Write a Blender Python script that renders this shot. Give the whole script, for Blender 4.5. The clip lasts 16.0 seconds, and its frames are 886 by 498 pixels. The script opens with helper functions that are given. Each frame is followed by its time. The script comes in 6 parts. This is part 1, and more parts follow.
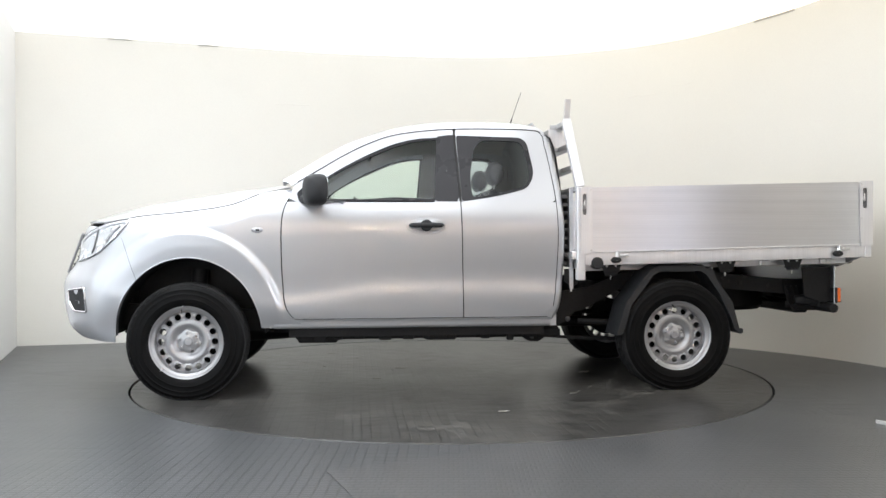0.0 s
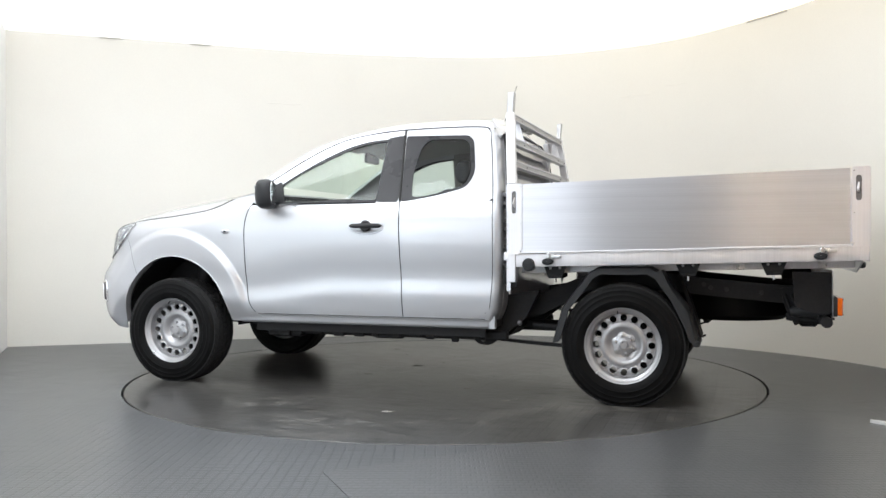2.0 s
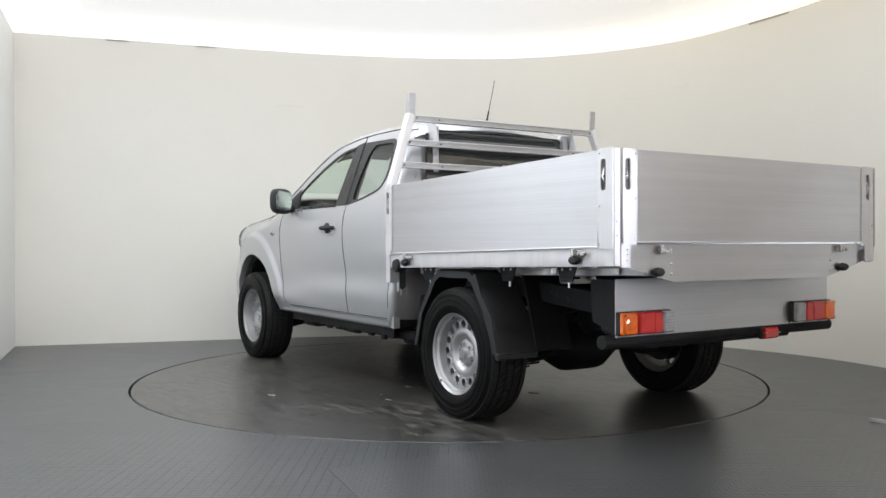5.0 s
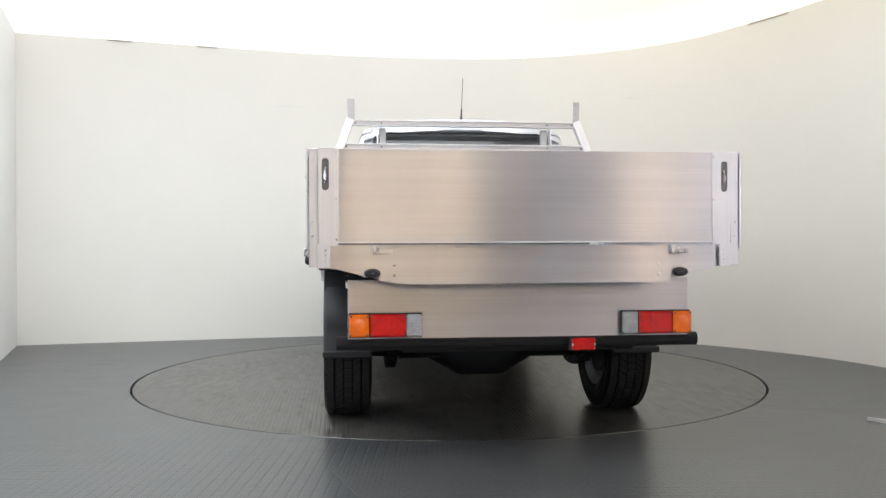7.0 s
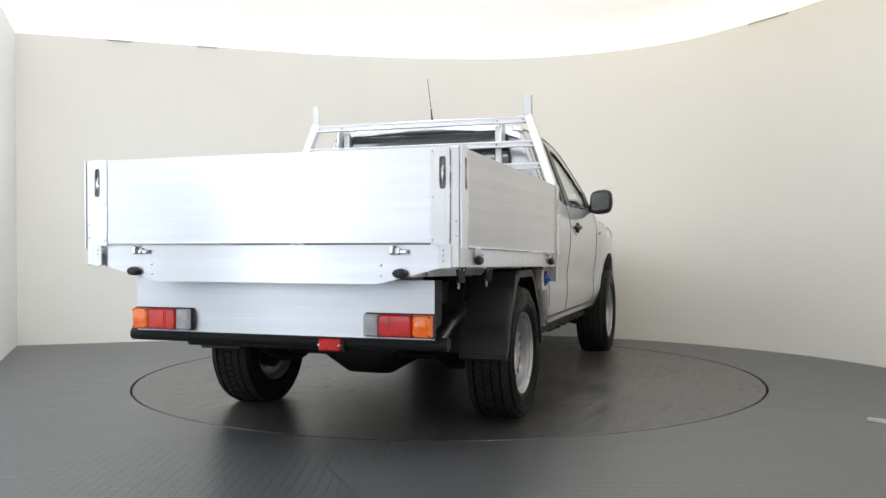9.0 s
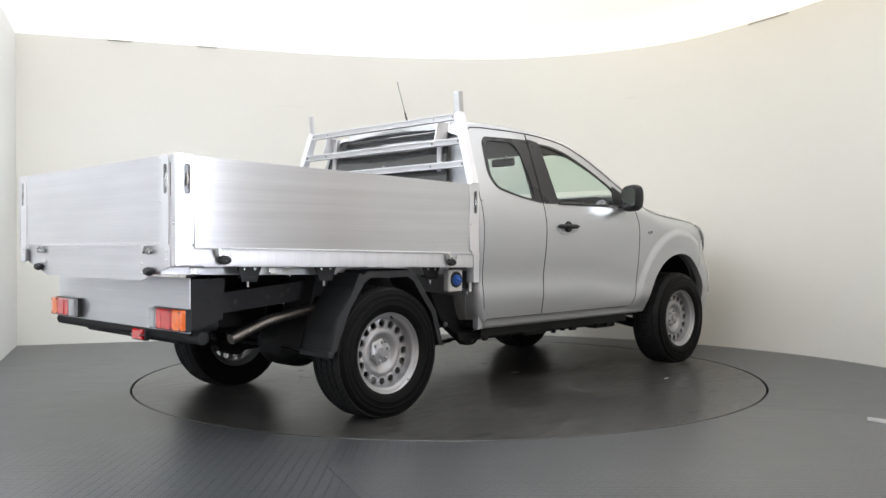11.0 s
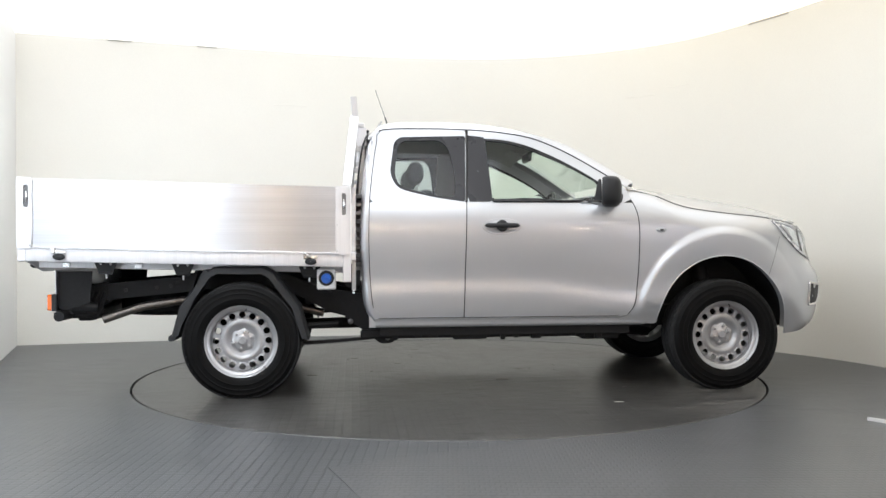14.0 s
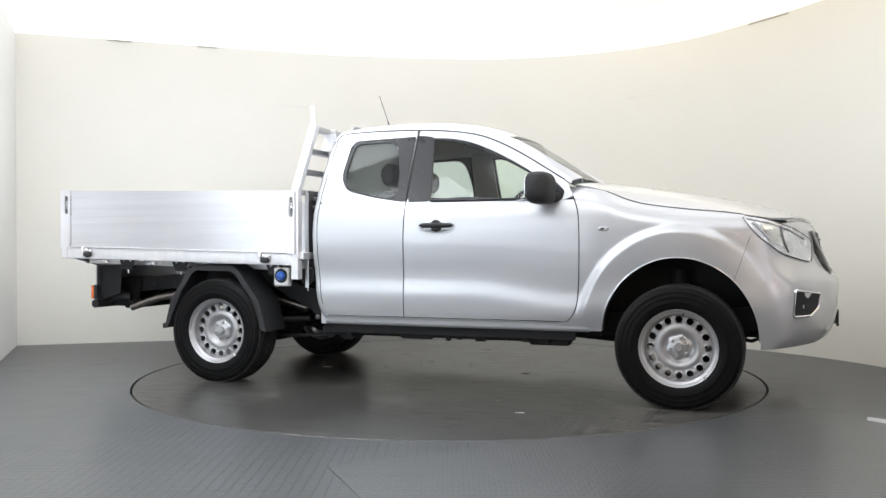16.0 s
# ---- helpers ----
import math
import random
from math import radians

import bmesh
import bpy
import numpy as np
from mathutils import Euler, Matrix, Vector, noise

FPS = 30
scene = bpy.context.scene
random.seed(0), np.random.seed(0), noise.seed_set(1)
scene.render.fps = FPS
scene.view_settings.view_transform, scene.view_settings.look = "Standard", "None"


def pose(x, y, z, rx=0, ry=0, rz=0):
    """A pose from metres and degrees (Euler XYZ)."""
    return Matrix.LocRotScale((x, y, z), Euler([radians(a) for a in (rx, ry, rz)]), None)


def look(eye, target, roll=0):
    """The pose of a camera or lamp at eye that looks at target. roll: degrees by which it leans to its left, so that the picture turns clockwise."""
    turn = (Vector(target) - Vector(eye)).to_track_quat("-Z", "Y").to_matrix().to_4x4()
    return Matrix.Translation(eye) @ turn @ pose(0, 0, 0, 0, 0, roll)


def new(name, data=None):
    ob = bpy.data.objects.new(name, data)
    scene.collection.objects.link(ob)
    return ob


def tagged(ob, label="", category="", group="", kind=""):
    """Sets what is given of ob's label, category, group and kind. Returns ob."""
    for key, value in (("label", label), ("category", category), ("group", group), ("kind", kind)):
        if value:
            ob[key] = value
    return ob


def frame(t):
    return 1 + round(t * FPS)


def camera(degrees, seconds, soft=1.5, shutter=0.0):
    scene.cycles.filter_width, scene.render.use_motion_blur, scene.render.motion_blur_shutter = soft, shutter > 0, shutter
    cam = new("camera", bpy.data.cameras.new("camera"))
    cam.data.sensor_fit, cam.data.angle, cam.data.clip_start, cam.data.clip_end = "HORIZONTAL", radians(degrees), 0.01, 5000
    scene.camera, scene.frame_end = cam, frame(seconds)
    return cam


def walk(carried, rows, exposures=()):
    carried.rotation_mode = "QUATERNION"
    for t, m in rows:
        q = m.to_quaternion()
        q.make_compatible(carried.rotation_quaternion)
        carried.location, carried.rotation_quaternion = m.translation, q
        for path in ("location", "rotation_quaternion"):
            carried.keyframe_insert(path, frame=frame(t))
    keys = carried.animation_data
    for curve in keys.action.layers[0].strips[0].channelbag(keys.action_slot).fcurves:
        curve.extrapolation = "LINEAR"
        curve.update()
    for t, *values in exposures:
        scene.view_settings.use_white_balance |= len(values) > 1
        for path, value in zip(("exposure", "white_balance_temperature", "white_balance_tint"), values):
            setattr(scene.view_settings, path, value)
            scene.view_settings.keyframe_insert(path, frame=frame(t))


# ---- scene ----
cam = camera(54.26, 16.0)
# ---------------------------------------------------------------- camera
def rig(yaw, pitch, roll, dx=0.0, dy=0.0):
    y, p, r = radians(yaw), radians(pitch), radians(roll)
    fwd = Vector((-math.sin(y) * math.cos(p), math.cos(y) * math.cos(p), math.sin(p)))
    side = Vector((math.cos(y), math.sin(y), 0.0))
    up = side.cross(fwd)
    side, up = side * math.cos(r) + up * math.sin(r), up * math.cos(r) - side * math.sin(r)
    m = Matrix((side, up, -fwd)).transposed().to_4x4()
    m.translation = (dx, -6.470 + dy, 0.969)
    return m


CAM_ROWS = [
    (0.0, rig(0.603, -0.377, -0.165, 0.014, 0.070)),
    (0.5, rig(0.563, -0.377, -0.165, 0.018, 0.074)),
    (1.0, rig(0.433, -0.387, -0.175, 0.017, 0.080)),
    (1.5, rig(0.103, -0.377, -0.165, -0.008, 0.081)),
    (2.0, rig(-0.007, -0.377, -0.165, -0.012, 0.082)),
    (2.5, rig(0.133, -0.377, -0.165, -0.005, 0.078)),
    (3.0, rig(0.183, -0.387, -0.165, -0.008, 0.035)),
    (3.2, rig(0.223, -0.397, -0.175, -0.007, 0.028)),
    (5.3, rig(0.263, -0.347, -0.165, -0.010, 0.024)),
    (6.0, rig(0.343, -0.367, -0.145)),
    (16.0, rig(0.343, -0.367, -0.145)),
]
EXPOSURES = [(0.0, 0.09, 6370, 10), (2.0, 0.08, 6370, 10), (2.6, 0.02, 6370, 10), (3.2, -0.08, 6370, 10), (5.0, -0.3, 6370, 10), (5.5, -0.33, 6320, 10), (6.0, -0.66, 6180, 10), (6.5, -0.32, 6300, 10), (7.0, -0.07, 6370, 10), (7.5, 0.03, 6370, 10), (8.2, -0.01, 6370, 10), (8.6, -0.08, 6370, 10), (9.0, -0.16, 6370, 10), (9.5, -0.25, 6370, 10), (10.2, -0.17, 6370, 10), (12.0, -0.04, 6370, 10), (12.6, 0.02, 6370, 10), (13.2, 0.12, 6370, 10), (13.5, 0.12, 6370, 10), (15.0, 0.08, 6370, 10), (16.0, 0.02, 6370, 10)]
walk(cam, CAM_ROWS, EXPOSURES)

# ---------------------------------------------------------------- light
scene.view_settings.exposure = 0.0
world = bpy.data.worlds.new("world")
scene.world = world
world.use_nodes = True
world.node_tree.nodes["Background"].inputs[0].default_value = (0.9, 0.95, 1.0, 1)
world.node_tree.nodes["Background"].inputs[1].default_value = 0.05


def area_lamp(name, at, target, size_x, size_y, watts, colour):
    data = bpy.data.lights.new(name, "AREA")
    data.shape, data.size, data.size_y, data.energy, data.color = "RECTANGLE", size_x, size_y, watts, colour
    ob = new(name, data)
    ob.matrix_world = look(at, target)
    return ob


COVE, PANEL, OVERHEAD = 1.40, 0.92, 3.1   # glow of the ceiling's rim, of its middle and of the panels over the truck
area_lamp("daylight_door_light", (-4.80, -4.3, 1.5), (0.0, -3.6, 1.2), 4.4, 2.4, 52, (0.80, 0.92, 1.0))
area_lamp("softbox_light", (-2.9, -5.3, 1.5), (-2.0, 2.5, 1.2), 2.7, 2.4, 42, (0.86, 0.93, 1.0))
window_light = area_lamp("daylight_window_light", (5.05, -5.05, 1.5), (0.6, -3.50, 1.3), 0.85, 2.2, 13.5, (0.86, 0.90, 1.0))
window_light.data.spread = radians(46)
# two added cool fills, for the unseen rear of the room that the aluminium mirrors
area_lamp("east_wall_fill_light", (5.1, -7.4, 1.5), (0.0, -5.4, 1.2), 2.6, 2.2, 27, (0.80, 0.83, 1.0))
area_lamp("rear_corner_fill_light", (3.4, -8.2, 2.95), (3.4, -8.2, 0.0), 2.0, 1.6, 24, (0.74, 0.80, 1.0))


# ---------------------------------------------------------------- materials
def node_mat(name):
    m = bpy.data.materials.new(name)
    m.use_nodes = True
    nt = m.node_tree
    return m, nt, nt.nodes["Principled BSDF"]


def noise_node(nt, scale, detail=4.0, stretch=None, kind="ShaderNodeTexNoise"):
    n = nt.nodes.new(kind)
    n.inputs["Scale"].default_value = scale
    if "Detail" in n.inputs:
        n.inputs["Detail"].default_value = detail
    co = nt.nodes.new("ShaderNodeTexCoord")
    mp = nt.nodes.new("ShaderNodeMapping")
    mp.inputs["Scale"].default_value = stretch or (1, 1, 1)
    nt.links.new(co.outputs["Object"], mp.inputs["Vector"])
    nt.links.new(mp.outputs["Vector"], n.inputs["Vector"])
    return n


def ramp_node(nt, src, a, b, pa=0.35, pb=0.65):
    r = nt.nodes.new("ShaderNodeValToRGB")
    r.color_ramp.elements[0].position, r.color_ramp.elements[1].position = pa, pb
    r.color_ramp.elements[0].color, r.color_ramp.elements[1].color = a, b
    nt.links.new(src, r.inputs["Fac"])
    return r


def grey(v):
    return (v, v, v, 1)


def surface(name, colour, rough=0.5, metal=0.0, vary=0.12, scale=3.0, grain=60.0, bump=0.1, dist=0.002,
            coat=0.0, rough_vary=0.08, stretch=None, spec=0.5):
    """Base colour with a broad and a fine variation, roughness wear and fine relief."""
    m, nt, bsdf = node_mat(name)
    big = noise_node(nt, scale, 5.0, stretch)
    fine = noise_node(nt, grain, 3.0, stretch)
    mix = nt.nodes.new("ShaderNodeMix")
    mix.data_type = "FLOAT"
    mix.inputs[0].default_value = 0.4
    nt.links.new(big.outputs["Fac"], mix.inputs[2])
    nt.links.new(fine.outputs["Fac"], mix.inputs[3])
    lo = tuple(c * (1 - vary) for c in colour[:3]) + (1,)
    hi = tuple(min(1, c * (1 + vary)) for c in colour[:3]) + (1,)
    nt.links.new(ramp_node(nt, mix.outputs[0], lo, hi).outputs["Color"], bsdf.inputs["Base Color"])
    rr = ramp_node(nt, big.outputs["Fac"], grey(max(0.02, rough - rough_vary)), grey(min(1, rough + rough_vary)))
    nt.links.new(rr.outputs["Color"], bsdf.inputs["Roughness"])
    bsdf.inputs["Metallic"].default_value = metal
    bsdf.inputs["Specular IOR Level"].default_value = spec
    bsdf.inputs["Coat Weight"].default_value = coat
    bsdf.inputs["Coat Roughness"].default_value = 0.04
    if bump:
        b = nt.nodes.new("ShaderNodeBump")
        b.inputs["Strength"].default_value, b.inputs["Distance"].default_value = bump, dist
        nt.links.new(fine.outputs["Fac"], b.inputs["Height"])
        nt.links.new(b.outputs["Normal"], bsdf.inputs["Normal"])
    return m


def brushed(name, colour, rough, stretch, aniso=0.8, way=(0, 0, 1), metal=1.0):
    """Mill-finish aluminium: fine rolling lines along one way, faint bands and smears."""
    m, nt, bsdf = node_mat(name)
    lines = noise_node(nt, 1.0, 2.0, stretch)
    bands = noise_node(nt, 0.08, 3.0, stretch)
    smear = noise_node(nt, 2.0, 5.0)
    mix = nt.nodes.new("ShaderNodeMix")
    mix.data_type = "FLOAT"
    mix.inputs[0].default_value = 0.45
    nt.links.new(bands.outputs["Fac"], mix.inputs[2])
    nt.links.new(lines.outputs["Fac"], mix.inputs[3])
    c = ramp_node(nt, mix.outputs[0], tuple(v * 0.85 for v in colour) + (1,), tuple(colour) + (1,), 0.30, 0.70)
    stain = noise_node(nt, 1.6, 6.0, (1.0, 1.0, 3.0))
    marks = ramp_node(nt, stain.outputs["Fac"], grey(0.95), grey(1.0), 0.34, 0.56)
    dull = nt.nodes.new("ShaderNodeMix")
    dull.data_type, dull.blend_type = "RGBA", "MULTIPLY"
    dull.inputs[0].default_value = 1.0
    nt.links.new(c.outputs["Color"], dull.inputs[6])
    nt.links.new(marks.outputs["Color"], dull.inputs[7])
    nt.links.new(dull.outputs[2], bsdf.inputs["Base Color"])
    r = ramp_node(nt, smear.outputs["Fac"], grey(rough - 0.035), grey(rough + 0.05), 0.25, 0.75)
    nt.links.new(r.outputs["Color"], bsdf.inputs["Roughness"])
    bsdf.inputs["Metallic"].default_value = metal
    bsdf.inputs["Anisotropic"].default_value = aniso
    v = nt.nodes.new("ShaderNodeCombineXYZ")
    for k in range(3):
        v.inputs[k].default_value = way[k]
    nt.links.new(v.outputs[0], bsdf.inputs["Tangent"])
    b = nt.nodes.new("ShaderNodeBump")
    b.inputs["Strength"].default_value, b.inputs["Distance"].default_value = 0.06, 0.0005
    nt.links.new(lines.outputs["Fac"], b.inputs["Height"])
    nt.links.new(b.outputs["Normal"], bsdf.inputs["Normal"])
    return m


def glass_mat(name, tint, ior=1.45):
    m = bpy.data.materials.new(name)
    m.use_nodes = True
    nt = m.node_tree
    nt.nodes.remove(nt.nodes["Principled BSDF"])
    tr, gl, fr, mx = (nt.nodes.new(k) for k in ("ShaderNodeBsdfTransparent", "ShaderNodeBsdfGlossy", "ShaderNodeLayerWeight", "ShaderNodeMixShader"))
    tr.inputs["Color"].default_value = tint
    gl.inputs["Roughness"].default_value = 0.02
    fr.inputs["Blend"].default_value = 0.5
    pw, ad = nt.nodes.new("ShaderNodeMath"), nt.nodes.new("ShaderNodeMath")
    pw.operation, ad.operation = "POWER", "MULTIPLY_ADD"
    pw.inputs[1].default_value = 4.5
    ad.inputs[1].default_value, ad.inputs[2].default_value = 0.88, 0.04
    nt.links.new(fr.outputs["Facing"], pw.inputs[0])
    nt.links.new(pw.outputs[0], ad.inputs[0])
    nt.links.new(ad.outputs[0], mx.inputs[0])
    nt.links.new(tr.outputs[0], mx.inputs[1])
    nt.links.new(gl.outputs[0], mx.inputs[2])
    nt.links.new(mx.outputs[0], nt.nodes["Material Output"].inputs["Surface"])
    return m


def lens_mat(name, colour, rough=0.12):
    """Ribbed plastic lamp lens."""
    m = surface(name, colour, rough, 0, 0.22, 22, 180, 0.35, 0.002, coat=0.8)
    return m


def glow_mat(name, colour, strength):
    m = bpy.data.materials.new(name)
    m.use_nodes = True
    b = m.node_tree.nodes["Principled BSDF"]
    b.inputs["Base Color"].default_value = (0.25, 0.25, 0.25, 1)
    b.inputs["Emission Color"].default_value = tuple(colour) + (1,)
    b.inputs["Emission Strength"].default_value = strength
    return m


def floor_mat(name, colour, scuffed, tread=(0.048, 0.025), offset=0.0, groove=0.58, relief=0.45):
    """Dark rubber matting with a small raised tread, worn and stained."""
    m, nt, bsdf = node_mat(name)
    big = noise_node(nt, 0.9, 6.0)
    mid = noise_node(nt, 5.0, 6.0)
    fine = noise_node(nt, 120.0, 2.0)
    co = nt.nodes.new("ShaderNodeTexCoord")
    brick = nt.nodes.new("ShaderNodeTexBrick")
    brick.inputs["Scale"].default_value = 1.0
    brick.offset = offset
    brick.inputs["Brick Width"].default_value, brick.inputs["Row Height"].default_value = tread
    brick.inputs["Mortar Size"].default_value, brick.inputs["Mortar Smooth"].default_value = 0.0055, 0.4
    brick.inputs["Color1"].default_value, brick.inputs["Color2"].default_value, brick.inputs["Mortar"].default_value = grey(1.0), grey(0.92), grey(groove)
    nt.links.new(co.outputs["Object"], brick.inputs["Vector"])
    mix = nt.nodes.new("ShaderNodeMix")
    mix.data_type = "FLOAT"
    mix.inputs[0].default_value = 0.5
    nt.links.new(big.outputs["Fac"], mix.inputs[2])
    nt.links.new(mid.outputs["Fac"], mix.inputs[3])
    c = ramp_node(nt, mix.outputs[0], tuple(v * 0.80 for v in colour) + (1,), tuple(v * 1.2 for v in colour) + (1,), 0.25, 0.75)
    # grooves darker than the studs by the groove factor
    groove_tone = nt.nodes.new("ShaderNodeMix")
    groove_tone.data_type, groove_tone.blend_type = "RGBA", "MULTIPLY"
    groove_tone.inputs[0].default_value = 1.0
    nt.links.new(c.outputs["Color"], groove_tone.inputs[6])
    nt.links.new(brick.outputs["Color"], groove_tone.inputs[7])
    if scuffed:
        # pale dusty drag marks, denser in patches
        drag = noise_node(nt, 6.0, 9.0, (1.0, 3.0, 1.0))
        patch = noise_node(nt, 0.8, 2.0)
        both = nt.nodes.new("ShaderNodeMath")
        both.operation = "MULTIPLY"
        nt.links.new(drag.outputs["Fac"], both.inputs[0])
        nt.links.new(patch.outputs["Fac"], both.inputs[1])
        amount = ramp_node(nt, both.outputs[0], grey(0.0), grey(1.0), 0.27, 0.41)
        dust = nt.nodes.new("ShaderNodeMix")
        dust.data_type = "RGBA"
        nt.links.new(amount.outputs["Color"], dust.inputs[0])
        nt.links.new(groove_tone.outputs[2], dust.inputs[6])
        dust.inputs[7].default_value = (0.13, 0.123, 0.112, 1)
        # dark rubber scuffs, drawn out along the plate
        skid = noise_node(nt, 4.0, 9.0, (1.0, 4.0, 1.0))
        black = ramp_node(nt, skid.outputs["Fac"], grey(0.35), grey(1.0), 0.37, 0.43)
        wear = nt.nodes.new("ShaderNodeMix")
        wear.data_type, wear.blend_type = "RGBA", "MULTIPLY"
        wear.inputs[0].default_value = 1.0
        nt.links.new(dust.outputs[2], wear.inputs[6])
        nt.links.new(black.outputs["Color"], wear.inputs[7])
        nt.links.new(wear.outputs[2], bsdf.inputs["Base Color"])
        r = ramp_node(nt, both.outputs[0], grey(0.285), grey(0.42), 0.22, 0.42)
    else:
        nt.links.new(groove_tone.outputs[2], bsdf.inputs["Base Color"])
        r = ramp_node(nt, mid.outputs["Fac"], grey(0.285), grey(0.35), 0.15, 0.85)
    nt.links.new(r.outputs["Color"], bsdf.inputs["Roughness"])
    b1 = nt.nodes.new("ShaderNodeBump")
    b1.invert = True
    b1.inputs["Strength"].default_value, b1.inputs["Distance"].default_value = relief, 0.003
    nt.links.new(brick.outputs["Fac"], b1.inputs["Height"])
    b2 = nt.nodes.new("ShaderNodeBump")
    b2.inputs["Strength"].default_value, b2.inputs["Distance"].default_value = 0.04, 0.001
    nt.links.new(fine.outputs["Fac"], b2.inputs["Height"])
    nt.links.new(b1.outputs["Normal"], b2.inputs["Normal"])
    nt.links.new(b2.outputs["Normal"], bsdf.inputs["Normal"])
    bsdf.inputs["Specular IOR Level"].default_value = 0.5
    return m


WALL = surface("wall_paint", (0.80, 0.788, 0.735), 0.55, 0, 0.025, 0.9, 90, 0.05, 0.001)
SIDEWALL = surface("side_wall_paint", (0.83, 0.83, 0.82), 0.6, 0, 0.015, 0.7, 90, 0.05, 0.001)
BACKWALL = surface("rear_room_paint", (0.54, 0.505, 0.475), 0.7, 0, 0.1, 0.7, 40, 0.05, 0.001)
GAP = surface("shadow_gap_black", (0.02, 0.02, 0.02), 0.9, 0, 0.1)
SLIT = surface("grey_slot", (0.45, 0.43, 0.40), 0.8, 0, 0.1)
FLOOR = floor_mat("rubber_floor", (0.074, 0.078, 0.083), False)
TABLE = floor_mat("turntable_rubber", (0.058, 0.056, 0.053), True, groove=0.60, relief=0.32)
MAT = floor_mat("lighter_rubber_mat", (0.078, 0.080, 0.083), False, (0.042, 0.036), 0.5, 0.75, 0.3)
PAINT = surface("silver_paint", (0.50, 0.512, 0.535), 0.34, 0.52, 0.02, 1.5, 900, 0.02, 0.0005, coat=1.0, rough_vary=0.02)
ALU = brushed("brushed_aluminium", (0.755, 0.762, 0.795), 0.325, (1.5, 1.5, 260), 0.95)
ALU_POST = brushed("extruded_aluminium", (0.80, 0.80, 0.82), 0.42, (200, 200, 2), 0.3, metal=0.6)
ALU_DULL = brushed("rolled_aluminium_sheet", (0.74, 0.755, 0.79), 0.40, (1.5, 1.5, 220), 0.85)
ALU_BAR = brushed("weathered_aluminium_bar", (0.58, 0.58, 0.59), 0.46, (200, 2, 200), 0.3)
ZINC = surface("zinc_plated_steel", (0.66, 0.66, 0.66), 0.3, 1.0, 0.1, 12, 120, 0.1)
STEEL = surface("silver_wheel_paint", (0.40, 0.40, 0.41), 0.42, 0.7, 0.05, 8, 200, 0.05, coat=0.15)
LAMPBOWL = surface("silvered_lamp_bowl", (0.80, 0.80, 0.82), 0.24, 0.5, 0.08, 14, 90, 0.1)
HUB = surface("bright_cast_hub", (0.45, 0.45, 0.46), 0.34, 0.75, 0.08, 20, 160, 0.1)
CHROME = surface("chrome", (0.85, 0.85, 0.86), 0.08, 1.0, 0.02, 8, 100, 0)
CHASSIS = surface("black_chassis_paint", (0.012, 0.012, 0.013), 0.6, 0, 0.25, 4, 60, 0.2, spec=0.25)
BRACKET = surface("grey_steel_bracket", (0.16, 0.16, 0.165), 0.45, 0.7, 0.15, 10, 100, 0.1)
PLASTIC = surface("black_textured_plastic", (0.021, 0.022, 0.024), 0.52, 0, 0.12, 6, 300, 0.25, spec=0.3)
GLOSSBLACK = surface("gloss_black_trim", (0.014, 0.014, 0.016), 0.30, 0, 0.1, 6, 200, 0.02, spec=0.3)
PILLAR = surface("satin_black_pillar_film", (0.020, 0.020, 0.023), 0.30, 0, 0.08, 5, 200, 0.02, spec=0.32)
RUBBER = surface("tyre_rubber", (0.0048, 0.0048, 0.005), 0.44, 0, 0.2, 10, 150, 0.1, spec=0.09)
TREAD = surface("tread_rubber", (0.019, 0.019, 0.0195), 0.7, 0, 0.25, 10, 150, 0.2, spec=0.2)
SEAM = surface("panel_gap", (0.02, 0.02, 0.02), 0.8, 0, 0.1)
SEAT = surface("dark_grey_seat_cloth", (0.045, 0.048, 0.055), 0.9, 0, 0.15, 8, 400, 0.4)
TRIM = surface("grey_cabin_trim", (0.25, 0.24, 0.22), 0.75, 0, 0.08, 6, 250, 0.1)
HEADLINER = surface("pale_headliner", (0.55, 0.54, 0.50), 0.9, 0, 0.05, 6, 250, 0.1)
GLASS = glass_mat("green_window_glass", (0.84, 0.92, 0.87, 1))
PRIVACY = glass_mat("dark_window_glass", (0.72, 0.79, 0.79, 1))
BACKGLASS = surface("rear_window_glass", (0.02, 0.022, 0.022), 0.06, 0, 0.05, 4, 60, 0, coat=1.0)
CLEAR = glass_mat("clear_lamp_cover", (0.93, 0.95, 0.96, 1))
MIRROR = surface("mirror_silvering", (0.85, 0.87, 0.88), 0.03, 1.0, 0.01, 5, 50, 0)
RED = lens_mat("red_lens", (0.56, 0.008, 0.007), 0.08)
AMBER = lens_mat("amber_lens", (0.90, 0.15, 0.002), 0.08)
WHITELENS = lens_mat("clear_ribbed_lens", (0.40, 0.41, 0.43), 0.08)
BLUE = surface("blue_plastic", (0.02, 0.10, 0.42), 0.35, 0, 0.1, 8, 200, 0.05)
WHITEPL = surface("pale_grey_plate", (0.62, 0.62, 0.62), 0.4, 0.3, 0.05, 8, 200, 0.05)
EXHAUST = surface("exhaust_pipe_steel", (0.20, 0.18, 0.165), 0.38, 1.0, 0.25, 14, 120, 0.15)
CEIL_GLOW = glow_mat("ceiling_skin_glow", (1.0, 0.965, 0.90), PANEL)
CEIL_RINGS = [glow_mat("ceiling_ring_glow", (1.0, 0.98, 0.95), COVE + (PANEL - COVE) * k) for k in (0.1, 0.0, 0.12, 0.3, 0.5, 0.7, 0.88)]


